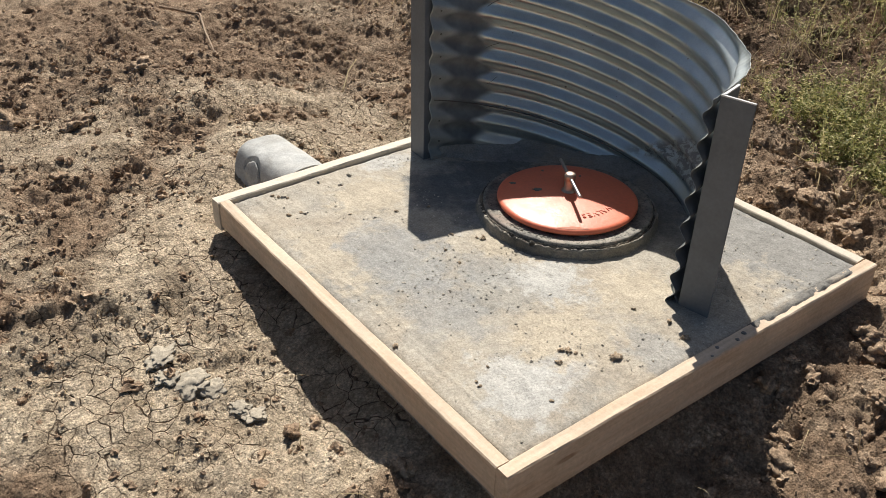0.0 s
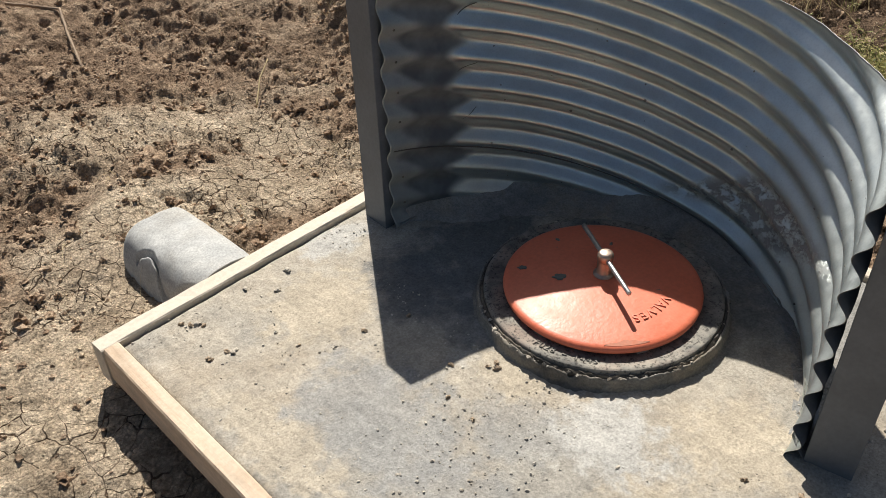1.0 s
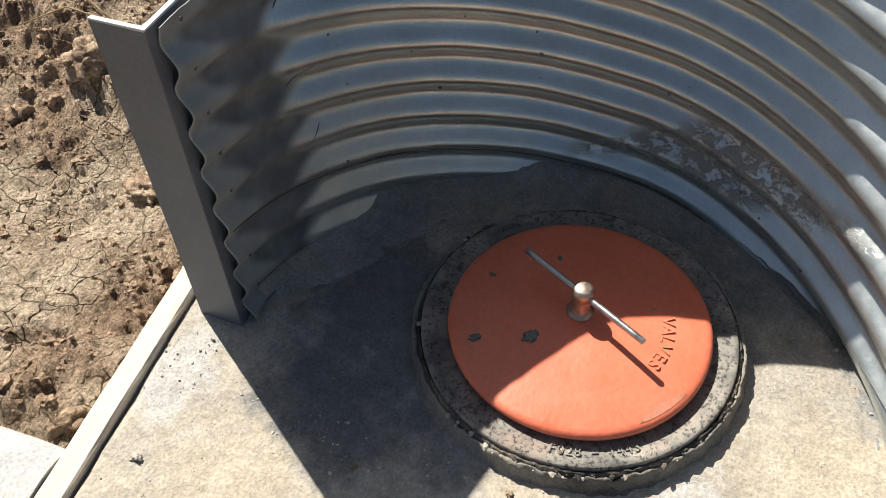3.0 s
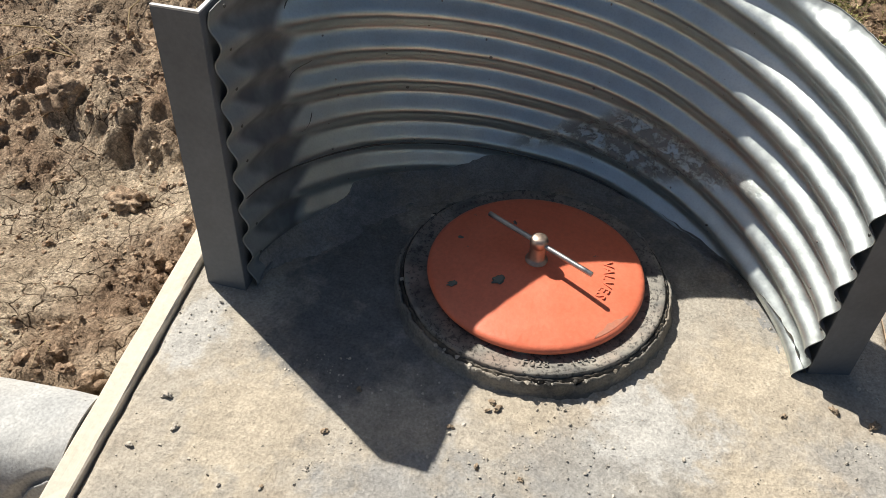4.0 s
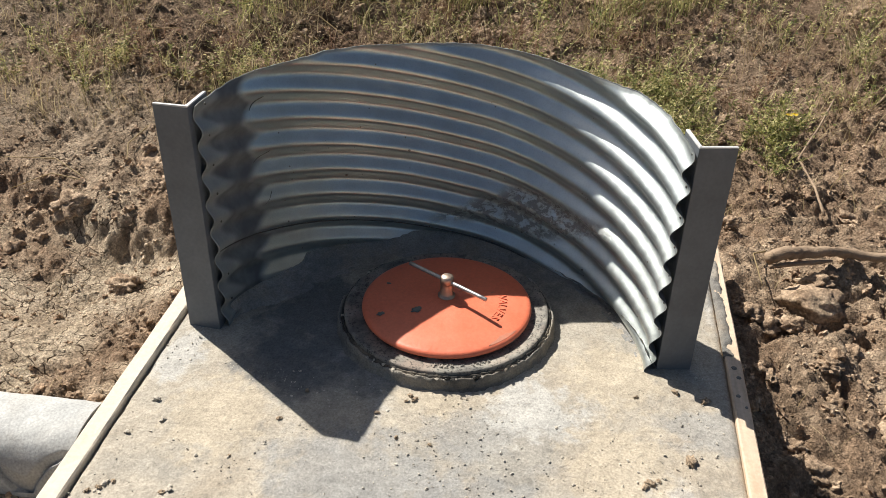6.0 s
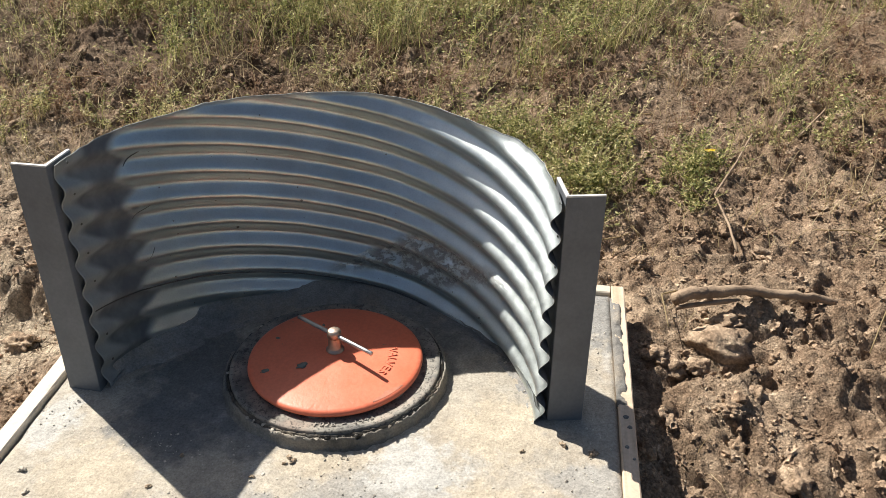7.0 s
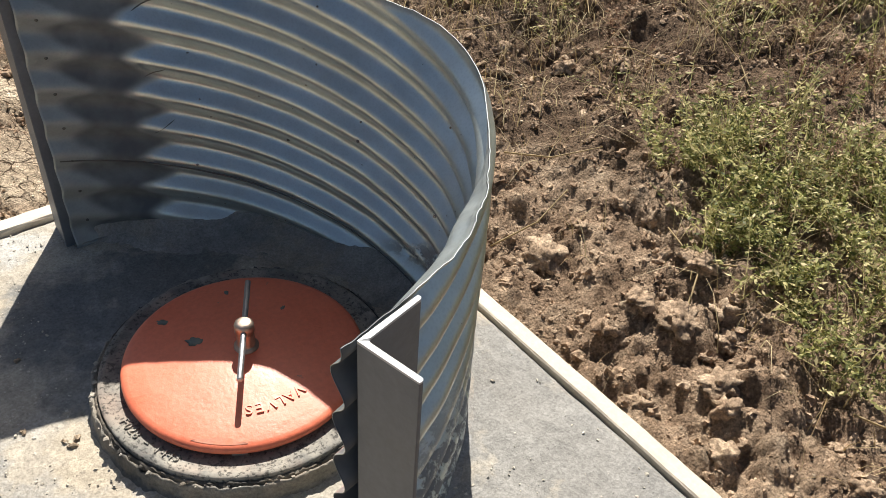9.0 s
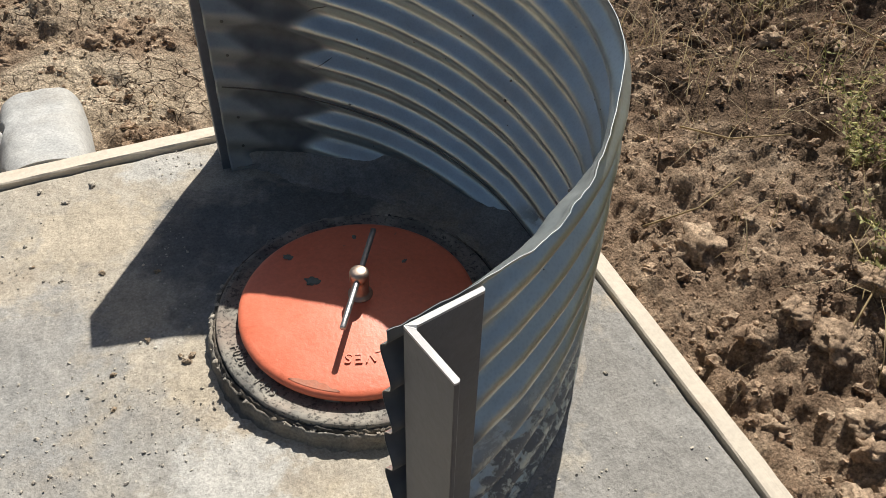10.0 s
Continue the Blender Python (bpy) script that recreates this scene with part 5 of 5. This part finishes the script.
def spots(n, seed, x0, x1, y0, y1, dens):
    rs = np.random.RandomState(seed)
    out = []
    for _ in range(60):
        a, b = rs.uniform(x0, x1, n), rs.uniform(y0, y1, n)
        k = rs.rand(n) < dens(a, b)
        out += list(zip(a[k], b[k]))
        if len(out) >= n:
            break
    return out[:n]


weeds("green_weeds", spots(88, 41, 2.2, 3.4, -0.55, 1.25, tuft_patch), 0.16, M_LEAF, "bushy bright green weeds behind the steel shield", "weeds", 1, 9, 24)
weeds("yellow_weeds", spots(60, 44, 2.2, 3.6, -0.7, 1.4, tuft_patch), 0.22, M_GRASS, "yellowing wiry weeds among the green ones", "weeds", 5, 8, 18)
weeds("bank_weeds", spots(900, 42, 3.1, 7.2, -3.4, 5.6, lambda x, y: (0.06 + green_band(x, y)) * step(-0.25, 0.2, fbm(x * 1.2 + 2, y * 1.2 + 6, 3))), 0.34, M_LEAF, "loose green weeds growing along the soil bank", "weeds", 2, 7, 15)
weeds("pale_weeds", spots(420, 43, 2.7, 6.0, -2.6, 4.6, lambda x, y: step(-0.05, 0.3, fbm(x * 1.6 + 9, y * 1.6 + 2, 3))), 0.22, M_GRASS, "withered yellowish weeds on the soil bank", "weeds", 3, 6, 13)
weeds("dead_weeds", spots(240, 45, 2.9, 5.0, -2.2, 3.6, lambda x, y: step(0.0, 0.3, fbm(x * 1.8 + 31, y * 1.8 + 12, 3))), 0.15, M_DEAD, "dead reddish-brown weeds on the soil bank", "weeds", 6, 7, 12)


def flower(x, y, z):
    fl = tagged(new("flower"), "small yellow wild flower on a thin stem", "flower")
    part("stem", tube([on_earth(x + 0.02, y, 0.0), (x + 0.005, y, z * 0.6), (x, y, z)], [0.002, 0.0018, 0.0015], 6), M_LEAF, fl)
    bm = bmesh.new()
    for k in range(9):
        a = k * 2 * math.pi / 9
        d = Vector((math.cos(a), math.sin(a), 0.35)) * 0.017
        w = Vector((-math.sin(a), math.cos(a), 0)) * 0.005
        c = Vector((x, y, z))
        bm.faces.new([bm.verts.new(c), bm.verts.new(c + d * 0.6 + w), bm.verts.new(c + d), bm.verts.new(c + d * 0.6 - w)])
    part("petals", bm, M_FLOWER, fl, "yellow petals")


flower(2.8, -0.457, 0.165)
flower(2.83, -0.44, 0.15)
